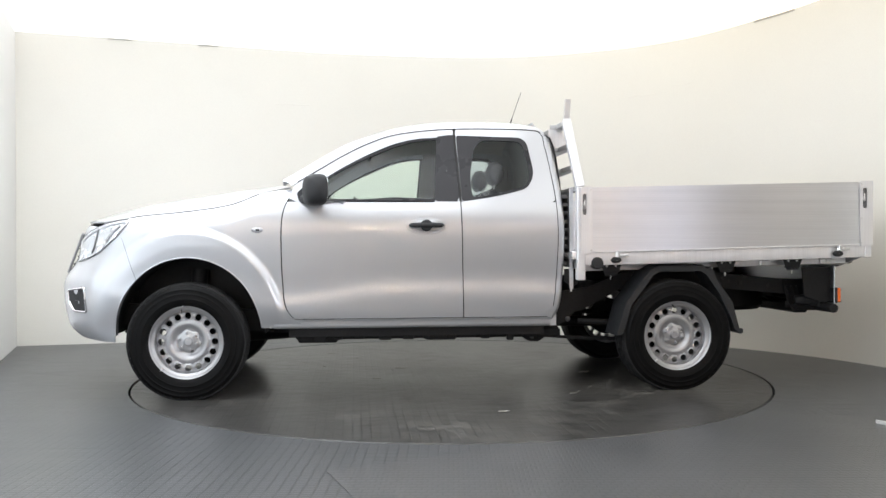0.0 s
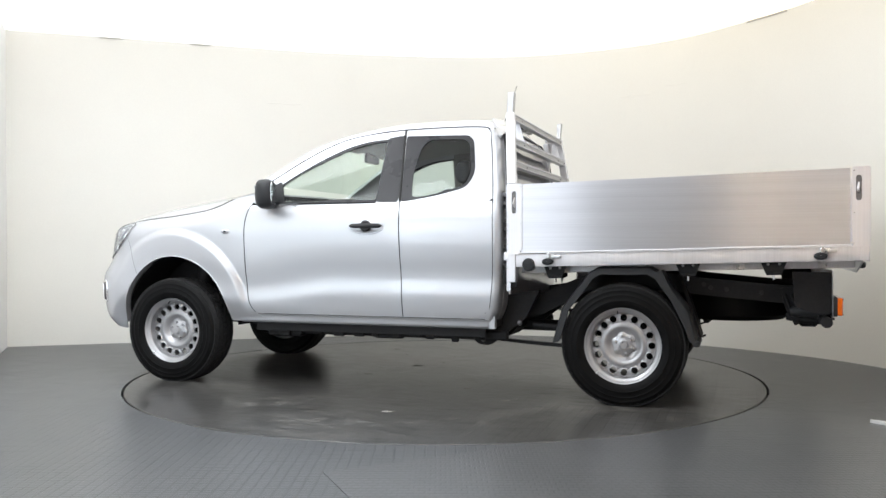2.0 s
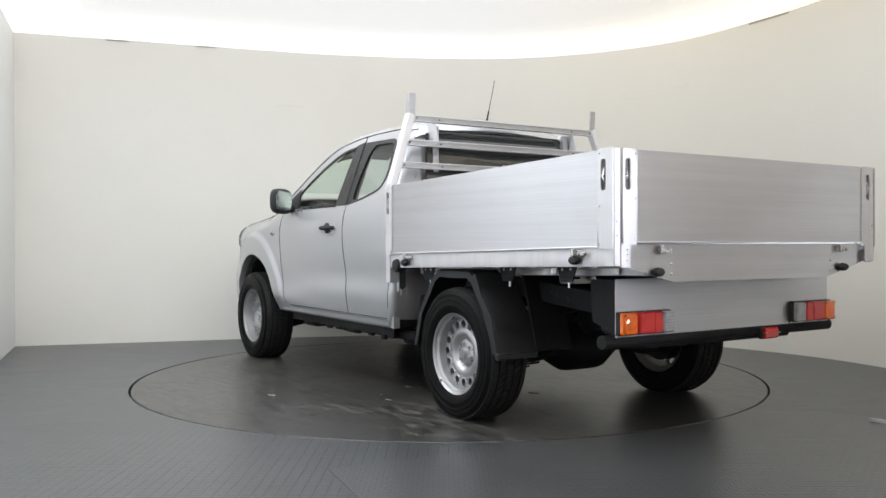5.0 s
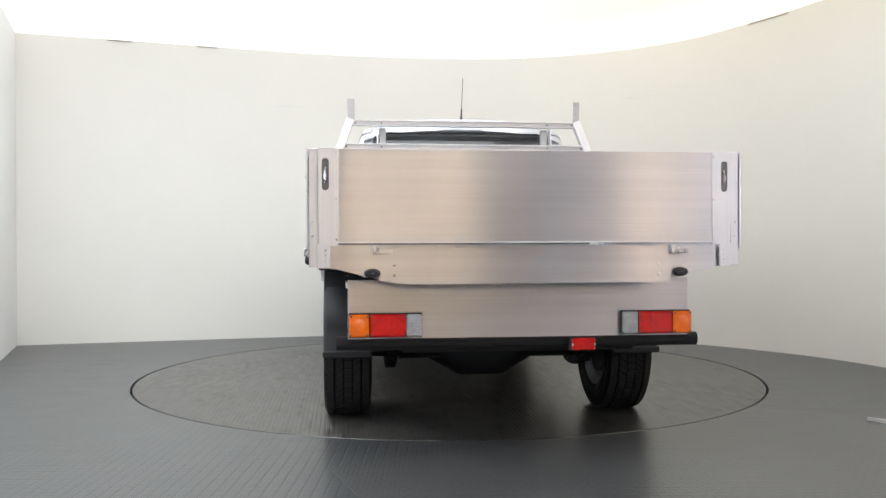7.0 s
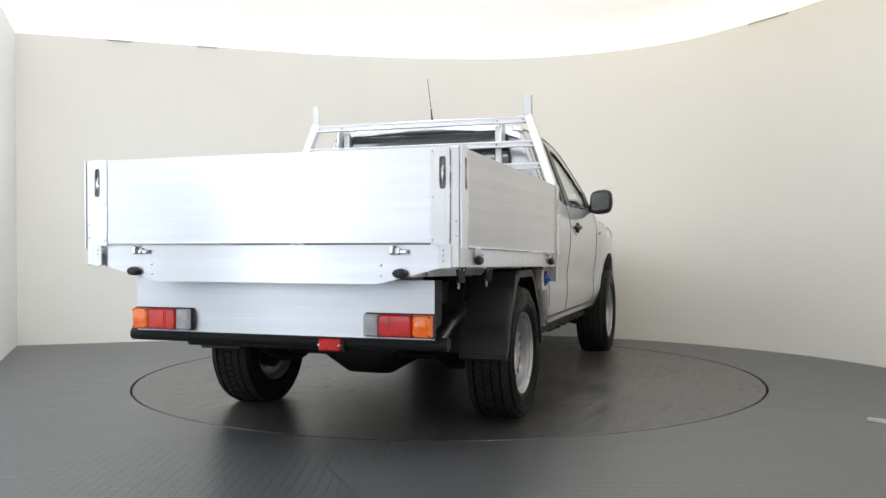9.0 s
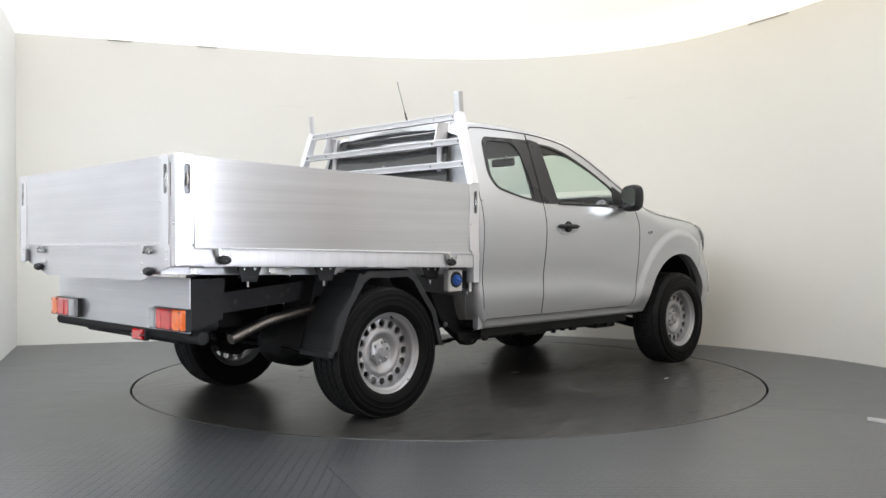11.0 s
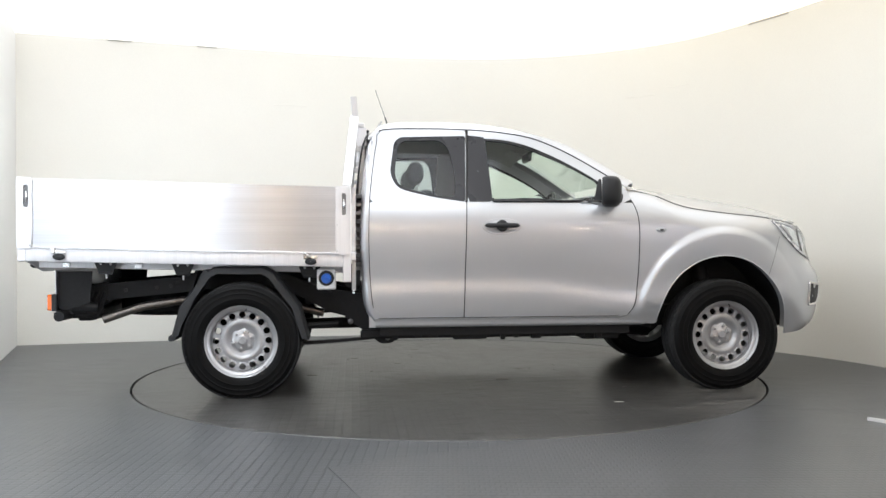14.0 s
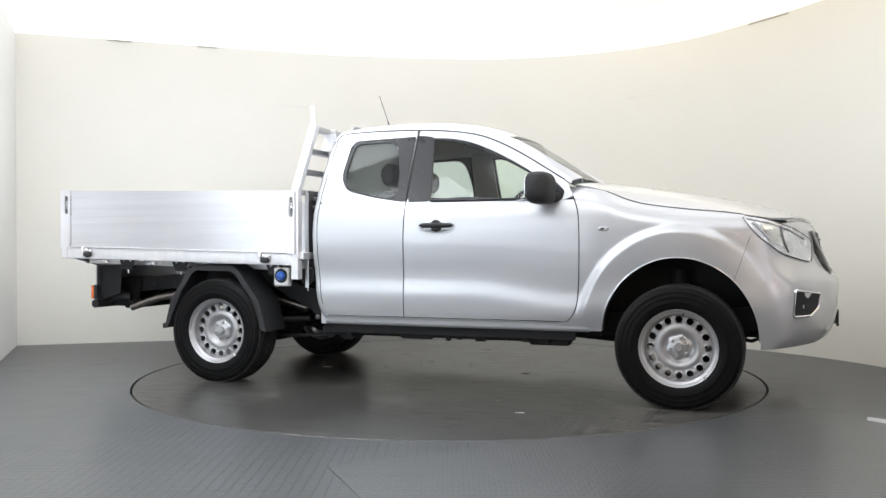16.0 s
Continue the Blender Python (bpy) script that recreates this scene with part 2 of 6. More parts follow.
def warm_end(m):
    """Tints the ceiling's glow warmer eastward, standing in for warm light there."""
    nt = m.node_tree
    sep, co = nt.nodes.new("ShaderNodeSeparateXYZ"), nt.nodes.new("ShaderNodeTexCoord")
    nt.links.new(co.outputs["Object"], sep.inputs[0])
    rng = nt.nodes.new("ShaderNodeMapRange")
    rng.inputs["From Min"].default_value, rng.inputs["From Max"].default_value = 0.3, 3.0
    nt.links.new(sep.outputs["X"], rng.inputs["Value"])
    r = ramp_node(nt, rng.outputs[0], (1.0, 0.985, 0.955, 1), (1.0, 0.90, 0.74, 1), 0.0, 1.0)
    nt.links.new(r.outputs["Color"], nt.nodes["Principled BSDF"].inputs["Emission Color"])


for m_ in (CEIL_GLOW, *CEIL_RINGS):
    warm_end(m_)
# glow of the added overhead fill panels, strongest on the west side
OVER_BRIGHT = glow_mat("overhead_fill_bright_glow", (0.95, 0.98, 1.0), OVERHEAD * 2.15)
OVER_DIM = glow_mat("overhead_fill_dim_glow", (1.0, 0.985, 0.96), OVERHEAD * 0.6)
OVER_GLOW = glow_mat("overhead_fill_glow", (0.965, 0.98, 1.0), OVERHEAD)
TUBE_GLOW = glow_mat("tube_glow", (1.0, 0.74, 0.50), 170.0)


# ---------------------------------------------------------------- mesh tools
class Shape:
    def __init__(self):
        self.v, self.f = [], []

    def add(self, verts, faces):
        n = len(self.v)
        self.v.extend(tuple(p) for p in verts)
        self.f.extend(tuple(i + n for i in f) for f in faces)
        return self

    def grid(self, rows, closed=False, flip=False):
        """Quads between equal rows of points."""
        m = len(rows[0])
        fs = []
        for i in range(len(rows) - 1):
            for j in range(m if closed else m - 1):
                k = (j + 1) % m
                q = (i * m + j, i * m + k, (i + 1) * m + k, (i + 1) * m + j)
                fs.append(q[::-1] if flip else q)
        return self.add([p for r in rows for p in r], fs)

    def box(self, c, s, b=0.003, m=None):
        """A box with chamfered edges."""
        hx, hy, hz = (d / 2 for d in s)
        b = min(b, hx * 0.6, hy * 0.6, hz * 0.6)
        vs, idx = [], {}
        for sx in (-1, 1):
            for sy in (-1, 1):
                for sz in (-1, 1):
                    for a in range(3):
                        p = [sx * (hx - b), sy * (hy - b), sz * (hz - b)]
                        p[a] += (sx, sy, sz)[a] * b
                        idx[sx, sy, sz, a] = len(vs)
                        vs.append(Vector(p))
        fs = []
        for a in range(3):
            o1, o2 = [i for i in range(3) if i != a]
            for sg in (-1, 1):
                loop = []
                for u, w in ((-1, -1), (1, -1), (1, 1), (-1, 1)):
                    k = [0, 0, 0]
                    k[a], k[o1], k[o2] = sg, u, w
                    loop.append(idx[(*k, a)])
                fs.append(loop)
            for u in (-1, 1):
                for w in (-1, 1):
                    lo, hi = [0, 0, 0], [0, 0, 0]
                    lo[a], hi[a] = -1, 1
                    lo[o1] = hi[o1] = u
                    lo[o2] = hi[o2] = w
                    fs.append([idx[(*lo, o1)], idx[(*hi, o1)], idx[(*hi, o2)], idx[(*lo, o2)]])
        for sx in (-1, 1):
            for sy in (-1, 1):
                for sz in (-1, 1):
                    fs.append([idx[sx, sy, sz, a] for a in range(3)])
        t = Matrix.Translation(c) @ (m or Matrix())
        vs = [t @ p for p in vs]
        mid = t @ Vector((0, 0, 0))
        out = []
        for f in fs:
            n = (vs[f[1]] - vs[f[0]]).cross(vs[f[2]] - vs[f[0]])
            ctr = sum((vs[i] for i in f), Vector()) / len(f)
            out.append(f if n.dot(ctr - mid) > 0 else f[::-1])
        return self.add(vs, out)

    def tube(self, path, r, n=10, caps=True, flat=1.0):
        """A round bar along a path; r one radius or one for each point."""
        pts = [Vector(p) for p in path]
        rows, ref = [], None
        for i, p in enumerate(pts):
            d = (pts[min(i + 1, len(pts) - 1)] - pts[max(i - 1, 0)]).normalized()
            if ref is None:
                ref = d.orthogonal().normalized()
            ref = (ref - d * ref.dot(d)).normalized()
            other = d.cross(ref)
            rr = r[i] if isinstance(r, (list, tuple)) else r
            rows.append([p + (ref * math.cos(a) + other * math.sin(a) * flat) * rr for a in (2 * math.pi * k / n for k in range(n))])
        base = len(self.v)
        self.grid(rows, closed=True)
        if caps:
            self.f.append(tuple(base + k for k in range(n))[::-1])
            self.f.append(tuple(base + (len(rows) - 1) * n + k for k in range(n)))
        return self

    def prism(self, poly, axis, a, b, bevel=0.0):
        """A flat polygon (two coordinates) drawn out along an axis from a to b."""
        def place(p, t):
            return {"x": (t, p[0], p[1]), "y": (p[0], t, p[1]), "z": (p[0], p[1], t)}[axis]
        n = len(poly)
        area = sum(poly[i][0] * poly[(i + 1) % n][1] - poly[(i + 1) % n][0] * poly[i][1] for i in range(n))
        ccw = area > 0
        if axis == "y":
            ccw = not ccw
        order = list(poly) if ccw else list(poly)[::-1]
        lo, hi = min(a, b), max(a, b)
        vs = [place(p, lo) for p in order] + [place(p, hi) for p in order]
        fs = [tuple(range(n))[::-1], tuple(range(n, 2 * n))]
        fs += [(i, (i + 1) % n, n + (i + 1) % n, n + i) for i in range(n)]
        return self.add(vs, fs)

    def ring(self, outer, inner, axis, a, b):
        """A plate with one hole: two loops of equal count, drawn out along an axis."""
        def place(p, t):
            return {"x": (t, p[0], p[1]), "y": (p[0], t, p[1]), "z": (p[0], p[1], t)}[axis]
        rows = [[place(p, a) for p in outer], [place(p, b) for p in outer], [place(p, b) for p in inner], [place(p, a) for p in inner],
                [place(p, a) for p in outer]]
        return self.grid(rows, closed=True)

    def lathe(self, profile, n=48, axis="y", at=(0, 0, 0), sign=1):
        """profile: rows of (radius, offset along the axis)."""
        rows = []
        for r, o in profile:
            row = []
            for k in range(n):
                a = 2 * math.pi * k / n
                c, s = r * math.cos(a), r * math.sin(a)
                p = {"y": (c, sign * o, s), "x": (sign * o, c, s), "z": (c, s, sign * o)}[axis]
                row.append((p[0] + at[0], p[1] + at[1], p[2] + at[2]))
            rows.append(row)
        return self.grid(rows, closed=True)

    def mesh(self, name, sharp=35, recalc=True):
        me = bpy.data.meshes.new(name)
        me.from_pydata(self.v, [], self.f)
        if recalc:
            bm = bmesh.new()
            bm.from_mesh(me)
            bmesh.ops.remove_doubles(bm, verts=bm.verts, dist=1e-5)
            bmesh.ops.recalc_face_normals(bm, faces=bm.faces)
            bm.to_mesh(me)
            bm.free()
        me.polygons.foreach_set("use_smooth", [True] * len(me.polygons))
        me.set_sharp_from_angle(angle=radians(sharp))
        me.update()
        return me


def part(name, shape, material, parent, label="", thick=0.0, sharp=35, recalc=True):
    me = shape.mesh(name, sharp, recalc)
    me.materials.append(material)
    ob = new(name, me)
    ob.parent = parent
    if thick:
        mod = ob.modifiers.new("thickness", "SOLIDIFY")
        mod.thickness, mod.offset = thick, -1
        ob.modifiers.new("crisp_edges", "EDGE_SPLIT").split_angle = radians(50)
    if label:
        tagged(ob, label=label)
    return ob


def interp(x, table):
    """Smooth reading of a table of (x, value)."""
    xs = [a for a, _ in table]
    if x <= xs[0]:
        return table[0][1]
    if x >= xs[-1]:
        return table[-1][1]
    i = max(k for k in range(len(xs)) if xs[k] <= x)
    def slope(k):
        a, b = max(k - 1, 0), min(k + 1, len(xs) - 1)
        return (table[b][1] - table[a][1]) / (xs[b] - xs[a])
    h = xs[i + 1] - xs[i]
    t = (x - xs[i]) / h
    y0, y1, m0, m1 = table[i][1], table[i + 1][1], slope(i) * h, slope(i + 1) * h
    return (2 * t**3 - 3 * t * t + 1) * y0 + (t**3 - 2 * t * t + t) * m0 + (3 * t * t - 2 * t**3) * y1 + (t**3 - t * t) * m1


def steps(a, b, n):
    return [a + (b - a) * i / n for i in range(n + 1)]


def smooth(e0, e1, x):
    t = max(0.0, min(1.0, (x - e0) / (e1 - e0)))
    return t * t * (3 - 2 * t)


def rounded(poly, r, n=5):
    """A polygon with its corners rounded off."""
    out = []
    m = len(poly)
    for i in range(m):
        p, a, b = Vector(poly[i]), Vector(poly[i - 1]), Vector(poly[(i + 1) % m])
        rr = r[i] if isinstance(r, (list, tuple)) else r
        da, db = (a - p), (b - p)
        k = min(rr, da.length * 0.45, db.length * 0.45)
        s, e = p + da.normalized() * k, p + db.normalized() * k
        for t in steps(0, 1, n):
            out.append(tuple((1 - t) ** 2 * s + 2 * t * (1 - t) * p + t * t * e))
    return out


def rays(poly, centre, n):
    """The outline of a polygon read at n even angles about a point inside."""
    out = []
    cx, cz = centre
    m = len(poly)
    for k in range(n):
        a = 2 * math.pi * k / n
        dx, dz = math.cos(a), math.sin(a)
        best = None
        for i in range(m):
            (x1, z1), (x2, z2) = poly[i], poly[(i + 1) % m]
            ex, ez = x2 - x1, z2 - z1
            den = dx * ez - dz * ex
            if abs(den) < 1e-12:
                continue
            t = ((x1 - cx) * ez - (z1 - cz) * ex) / den
            u = ((x1 - cx) * dz - (z1 - cz) * dx) / den
            if t > 0 and -1e-9 <= u <= 1 + 1e-9 and (best is None or t < best):
                best = t
        out.append((cx + dx * best, cz + dz * best))
    return out


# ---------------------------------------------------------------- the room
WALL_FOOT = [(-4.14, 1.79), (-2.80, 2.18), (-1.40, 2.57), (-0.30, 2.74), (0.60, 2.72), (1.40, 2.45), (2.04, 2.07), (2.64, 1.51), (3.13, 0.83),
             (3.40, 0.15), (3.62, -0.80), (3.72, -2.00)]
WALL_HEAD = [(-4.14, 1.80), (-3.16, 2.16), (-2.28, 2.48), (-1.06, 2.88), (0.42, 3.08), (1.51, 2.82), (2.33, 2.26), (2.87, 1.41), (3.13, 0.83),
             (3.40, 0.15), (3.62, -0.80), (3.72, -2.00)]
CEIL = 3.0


def spline(pts, n):
    """Even points on a smooth curve through a few."""
    out = []
    for i in range(len(pts) - 1):
        p = [Vector(pts[max(0, min(len(pts) - 1, i + k))]) for k in (-1, 0, 1, 2)]
        for j in range(n):
            t = j / n
            out.append(0.5 * ((2 * p[1]) + (p[2] - p[0]) * t + (2 * p[0] - 5 * p[1] + 4 * p[2] - p[3]) * t * t + (3 * p[1] - p[0] - 3 * p[2] + p[3]) * t**3))
    out.append(Vector(pts[-1]))
    return out


def structure(name, shape, material, label, recalc=True):
    me = shape.mesh(name, 35, recalc)
    me.materials.append(material)
    return tagged(new(name, me), label=label, category=name.split("_")[0], kind="structure")


def build_room():
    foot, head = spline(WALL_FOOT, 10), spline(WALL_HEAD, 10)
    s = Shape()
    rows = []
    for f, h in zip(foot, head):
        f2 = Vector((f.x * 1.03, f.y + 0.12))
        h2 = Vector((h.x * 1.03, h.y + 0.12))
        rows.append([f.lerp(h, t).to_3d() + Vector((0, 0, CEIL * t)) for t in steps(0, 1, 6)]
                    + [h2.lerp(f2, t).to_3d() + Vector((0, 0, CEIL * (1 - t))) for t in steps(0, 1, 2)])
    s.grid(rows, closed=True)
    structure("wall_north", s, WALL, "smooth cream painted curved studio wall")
    # the side wall that meets the curve in a corner, and the closing walls behind
    s = Shape().prism([(-4.14, 1.80), (-3.70, 0.62), (-3.86, 0.56), (-4.30, 1.92)], "z", 0, CEIL)
    structure("wall_west", s, SIDEWALL, "white painted side wall meeting the curved wall")
    # unseen walls added to close the room, for reflections and bounce
    s = Shape().prism([(-3.74, 0.60), (-5.0, -2.2), (-5.0, -10.0), (-5.15, -10.0), (-5.15, -2.2), (-3.88, 0.66)], "z", 0, 3.2)
    structure("wall_south_west", s, SIDEWALL, "unseen plain white wall closing the room on the west")
    s = Shape().prism([(3.72, -2.0), (5.2, -3.0), (5.2, -10.0), (5.35, -10.0), (5.35, -2.9), (3.86, -1.95)], "z", 0, 3.2)
    structure("wall_east", s, SIDEWALL, "unseen plain white wall closing the room on the east")
    s = Shape().box((0.1, -10.07, 1.6), (10.6, 0.14, 3.2))
    structure("wall_south", s, BACKWALL, "unseen warm grey wall closing the entrance end of the room")
    # floor with a round opening for the turntable
    n = 96
    s = Shape()
    inner = [(2.245 * math.cos(2 * math.pi * k / n), 2.245 * math.sin(2 * math.pi * k / n)) for k in range(n)]
    outer = rays([(-5.3, -10.2), (5.5, -10.2), (5.5, 3.6), (-5.3, 3.6)], (0, 0), n)
    rows = [[(p[0], p[1], 0.0) for p in inner]]
    for t in (0.12, 0.4, 1.0):
        rows.append([(a[0] + (b[0] - a[0]) * t, a[1] + (b[1] - a[1]) * t, 0.0) for a, b in zip(inner, outer)])
    rows = [[(p[0], p[1], -0.06) for p in inner]] + rows
    s.grid(rows, closed=True)
    structure("floor", s, FLOOR, "dark grey studded rubber floor with a dull sheen")
    arc = [(2.262 * math.cos(a), 2.262 * math.sin(a)) for a in steps(radians(-79), radians(-38), 18)]
    s = Shape().prism([(-0.52, -2.74)] + arc + [(3.3, -2.0), (3.3, -4.96), (0.39, -4.96)], "z", -0.002, 0.003)
    structure("floor_mat", s, MAT, "lighter grey rubber mat laid on the floor")
    # black slab below; its colour stands for the shade in the turntable's gap
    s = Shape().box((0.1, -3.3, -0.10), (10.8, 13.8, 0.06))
    structure("floor_pit", s, GAP, "black slab whose colour stands for shade in the turntable's edge gap")
    # ceiling: a glowing stretched skin; its brighter rim stands for hidden cove light
    edge = [p for p in head] + [Vector((5.2, -3.0)), Vector((5.2, -5.0)), Vector((-5.0, -5.0)), Vector((-5.0, -2.2)), Vector((-3.72, 0.62))]
    c = Vector((-0.2, -1.2))
    marks = [1.012, 0.96, 0.91, 0.87, 0.83, 0.79, 0.75, 0.70]
    for i, m in enumerate(CEIL_RINGS):
        a, b = marks[i], marks[i + 1]
        ring = Shape().grid([[(*(c + (p - c) * f), CEIL) for p in edge] for f in (a, b)], closed=True, flip=True)
        structure("ceiling_ring", ring, m, "cream white ceiling ring, its glow in place of cove light", recalc=False)
    mid = Shape().grid([[(*(c + (p - c) * f), CEIL) for p in edge] for f in (0.70, 0.5, 0.3, 0.02)], closed=True, flip=True)
    structure("ceiling", mid, CEIL_GLOW, "glowing cream white stretched ceiling", recalc=False)
    # glowing fill panels added above the view to light wall and truck
    for x in (-2.1, 0.0, 2.1):
        for y in (-0.75, -2.9):
            s = Shape().box((x, y, CEIL - 0.03), (1.7, 1.7, 0.05), 0.004)
            structure("ceiling_panel", s, (OVER_BRIGHT if x < -1 else OVER_GLOW) if x < 1 else OVER_DIM, "square glowing fill panel added out of view")
    s = Shape().box((0.1, -7.5, 3.1), (10.6, 5.0, 0.1))
    structure("ceiling_rear", s, BACKWALL, "unseen plain ceiling added over the rear of the room")
    # faint dents and scuffs on the wall's paint
    wall = bpy.data.objects["wall_north"]
    for i, j, z in ((22.6, 25.4, 2.43), (54.0, 57.5, 2.48), (59.0, 61.5, 2.54), (45.0, 47.0, 1.60), (78.0, 79.5, 2.0), (15.0, 16.4, 1.3)):
        rows = []
        for q in steps(i, j, 6):
            a, f = int(q), q - int(q)
            p = foot[a].lerp(foot[a + 1], f).lerp(head[a].lerp(head[a + 1], f), z / CEIL)
            rows.append([(p.x, p.y - dy, z + dz + 0.004 * math.sin(q * 3)) for dy, dz in ((0.001, 0.004), (0.004, 0.0), (0.001, -0.004))])
        part("wall_scuff", Shape().grid(rows), WALL, wall)
    # slots at the top of the wall
    for i, j, k in ((8, 11, 0), (17, 20, 0), (68, 75, 1)):
        pts = [head[q].lerp(foot[q], 0.006) for q in range(i, j)]
        s = Shape()
        w = 0.016 if k else 0.009
        s.grid([[(p.x, p.y - 0.012, CEIL - 0.004 - d) for p in pts] for d in (0.0, w)])
        s.grid([[(p.x, p.y + 0.02, CEIL - 0.004 - d) for p in pts] for d in (0.0, w)])
        s.grid([[(p.x, p.y - 0.012, CEIL - 0.004 - w) for p in pts], [(p.x, p.y + 0.02, CEIL - 0.004 - w) for p in pts]])
        structure("trim_slot", s, SLIT, "thin grey slot where wall meets ceiling")


def build_turntable():
    root = tagged(new("turntable"), label="round rotating floor plate covered in dark worn rubber", category="turntable")
    n = 128
    s = Shape().lathe([(0.001, 0.0), (0.6, 0.0), (1.3, 0.0), (2.0, 0.0), (2.226, 0.0), (2.230, -0.004), (2.230, -0.05)], n, "z")
    part("plate", s, TABLE, root)
    # flat scraps and dried splashes on the plate
    rnd = random.Random(4)
    for x, y, w in ((0.35, -0.35, 0.05), (0.55, 0.15, 0.035), (-0.7, 0.9, 0.03), (-0.35, 0.55, 0.03), (0.9, -1.3, 0.035), (-0.15, 1.45, 0.04), (-1.01, 0.0, 0.043)):
        poly = rounded([(x - w, y - w * 0.35), (x + w * 0.7, y - w * 0.45), (x + w, y + w * 0.3), (x - w * 0.4, y + w * 0.4)], 0.01, 3)
        part("paper_scrap", Shape().prism(poly, "z", 0.0005, 0.0025), TRIM, root, "small pale scrap stuck to the plate")
    for k in range(26):
        a, r, w = rnd.uniform(0, 6.28), 1.25 * rnd.random() ** 0.5, rnd.uniform(0.006, 0.018)
        x, y, b = r * math.cos(a) + 0.15, r * math.sin(a), rnd.uniform(0, 3.14)
        poly = [(x + w * f * math.cos(b + d), y + w * f * math.sin(b + d)) for d, f in ((0.0, 1.0), (1.3, 0.5), (2.9, 0.9), (4.4, 0.4))]
        part("grit_fleck", Shape().prism(poly, "z", 0.0005, 0.002), TRIM, root)
    return root


def build_floor_strip():
    root = tagged(new("metal_strip"), label="thin pale metal strip lying on the floor", category="metal strip")
    root.matrix_basis = pose(2.275, -1.765, 0.0, 0, 0, -50)
    s = Shape().prism(rounded([(0.0, -0.004), (0.10, -0.014), (0.9, -0.014), (0.9, 0.014), (0.10, 0.014), (0.0, 0.004)], 0.004, 3), "z", 0.0, 0.020)
    part("blade", s, WHITEPL, root)


def build_wall_lights():
    """Short tube lights on the wall behind the entrance."""
    for x, z in ((-0.9, 2.3), (0.75, 1.9), (1.75, 2.3), (4.6, 2.0)):
        root = tagged(new("wall_light"), label="short warm white tube light on the entrance wall", category="wall light", group="wall lights")
        root.matrix_basis = pose(x, -9.99, z)
        part("light_housing", Shape().box((0, 0.02, 0), (0.50, 0.04, 0.11), 0.008), WHITEPL, root)
        part("light_tube", Shape().tube([(-0.22, 0.06, 0), (0.22, 0.06, 0)], 0.03, 12), TUBE_GLOW, root)


# ---------------------------------------------------------------- the truck: body surface
def side_profile(z):
    return interp(z, [(0.34, 0.815), (0.44, 0.836), (0.50, 0.852), (0.57, 0.8635), (0.63, 0.870), (0.672, 0.8695), (0.705, 0.866), (0.75, 0.8660), (0.80, 0.8705), (0.88, 0.8815), (0.98, 0.890),
                      (1.08, 0.891), (1.17, 0.877), (1.28, 0.842), (1.40, 0.798), (1.60, 0.722), (1.70, 0.682), (1.76, 0.655), (1.85, 0.60)])


def nose_shift(z):
    return interp(z, [(0.33, -0.17), (0.42, -0.055), (0.52, -0.015), (0.64, 0.0), (0.74, -0.005), (0.84, -0.07), (0.90, -0.10), (1.00, -0.115), (1.08, -0.145), (1.16, -0.20)])


def hood_edge(x):
    return interp(x, [(2.45, 1.345), (2.60, 1.318), (2.73, 1.282), (2.84, 1.235), (2.95, 1.205), (3.18, 1.172), (3.49, 1.137), (3.71, 1.075), (3.95, 1.02)])


NOSE_POWER = 3.5


def nose_half(x, z):
    q = max(0.0, (x - nose_shift(z) - 3.2) / 0.86)
    return 0.0 if q >= 1 else (1 - q**NOSE_POWER) ** (1 / 2.6)


def half_width(x, z):
    """Half the body's width at x along and z up."""
    drop = 0.07 * smooth(1.85, 2.52, x) * smooth(3.0, 2.66, x) * smooth(0.44, 0.55, z) * smooth(1.02, 0.72, z)
    y = side_profile(z + drop)
    if x > 2.45:
        r = math.hypot((x - 3.145) / 0.455, (z - 0.40) / 0.49)
        c = 0.05 * min(1.0, ((x - 3.145) / 0.455 / max(r, 0.1)) ** 2)
        y += 0.031 * smooth(1.40 - c, 1.275 - c, r) * smooth(0.44, 0.68, z)
        d = min(1.0, max(0.0, 1 - (hood_edge(x) - z) / 0.13))
        y -= 0.075 * d * d
        lim = 0.915 * nose_half(x, z) + 0.06 * smooth(3.55, 2.9, x)
        y = -0.012 * math.log(math.exp(-y / 0.012) + math.exp(-lim / 0.012)) if lim > 0.02 else 0.0
    return y


DOOR_FRONT = [(0.44, 2.40), (0.465, 2.44), (0.50, 2.50), (0.57, 2.545), (0.70, 2.562), (0.90, 2.570), (1.10, 2.568), (1.20, 2.55), (1.30, 2.50), (1.36, 2.45)]
CAB_REAR = [(0.44, 0.86), (0.50, 0.825), (0.56, 0.800), (0.72, 0.782), (1.00, 0.772), (1.27, 0.780), (1.45, 0.800), (1.62, 0.826), (1.70, 0.86), (1.76, 0.93)]
RAIL = [(0.84, 1.700), (0.87, 1.732), (0.92, 1.745), (1.10, 1.752), (1.46, 1.748), (1.70, 1.728), (1.89, 1.692), (2.05, 1.628), (2.20, 1.548), (2.35, 1.455), (2.48, 1.375), (2.56, 1.325)]
BELT = 1.235


def door_front(z):
    return interp(z, DOOR_FRONT)


def door_split(z):
    """Line where the front and the rear door meet."""
    return interp(z, [(0.45, 1.411), (0.80, 1.419), (1.23, 1.430), (1.45, 1.441), (1.75, 1.458)])


def cab_rear(z):
    return interp(z, CAB_REAR)


def rail_z(x):
    return interp(x, RAIL)


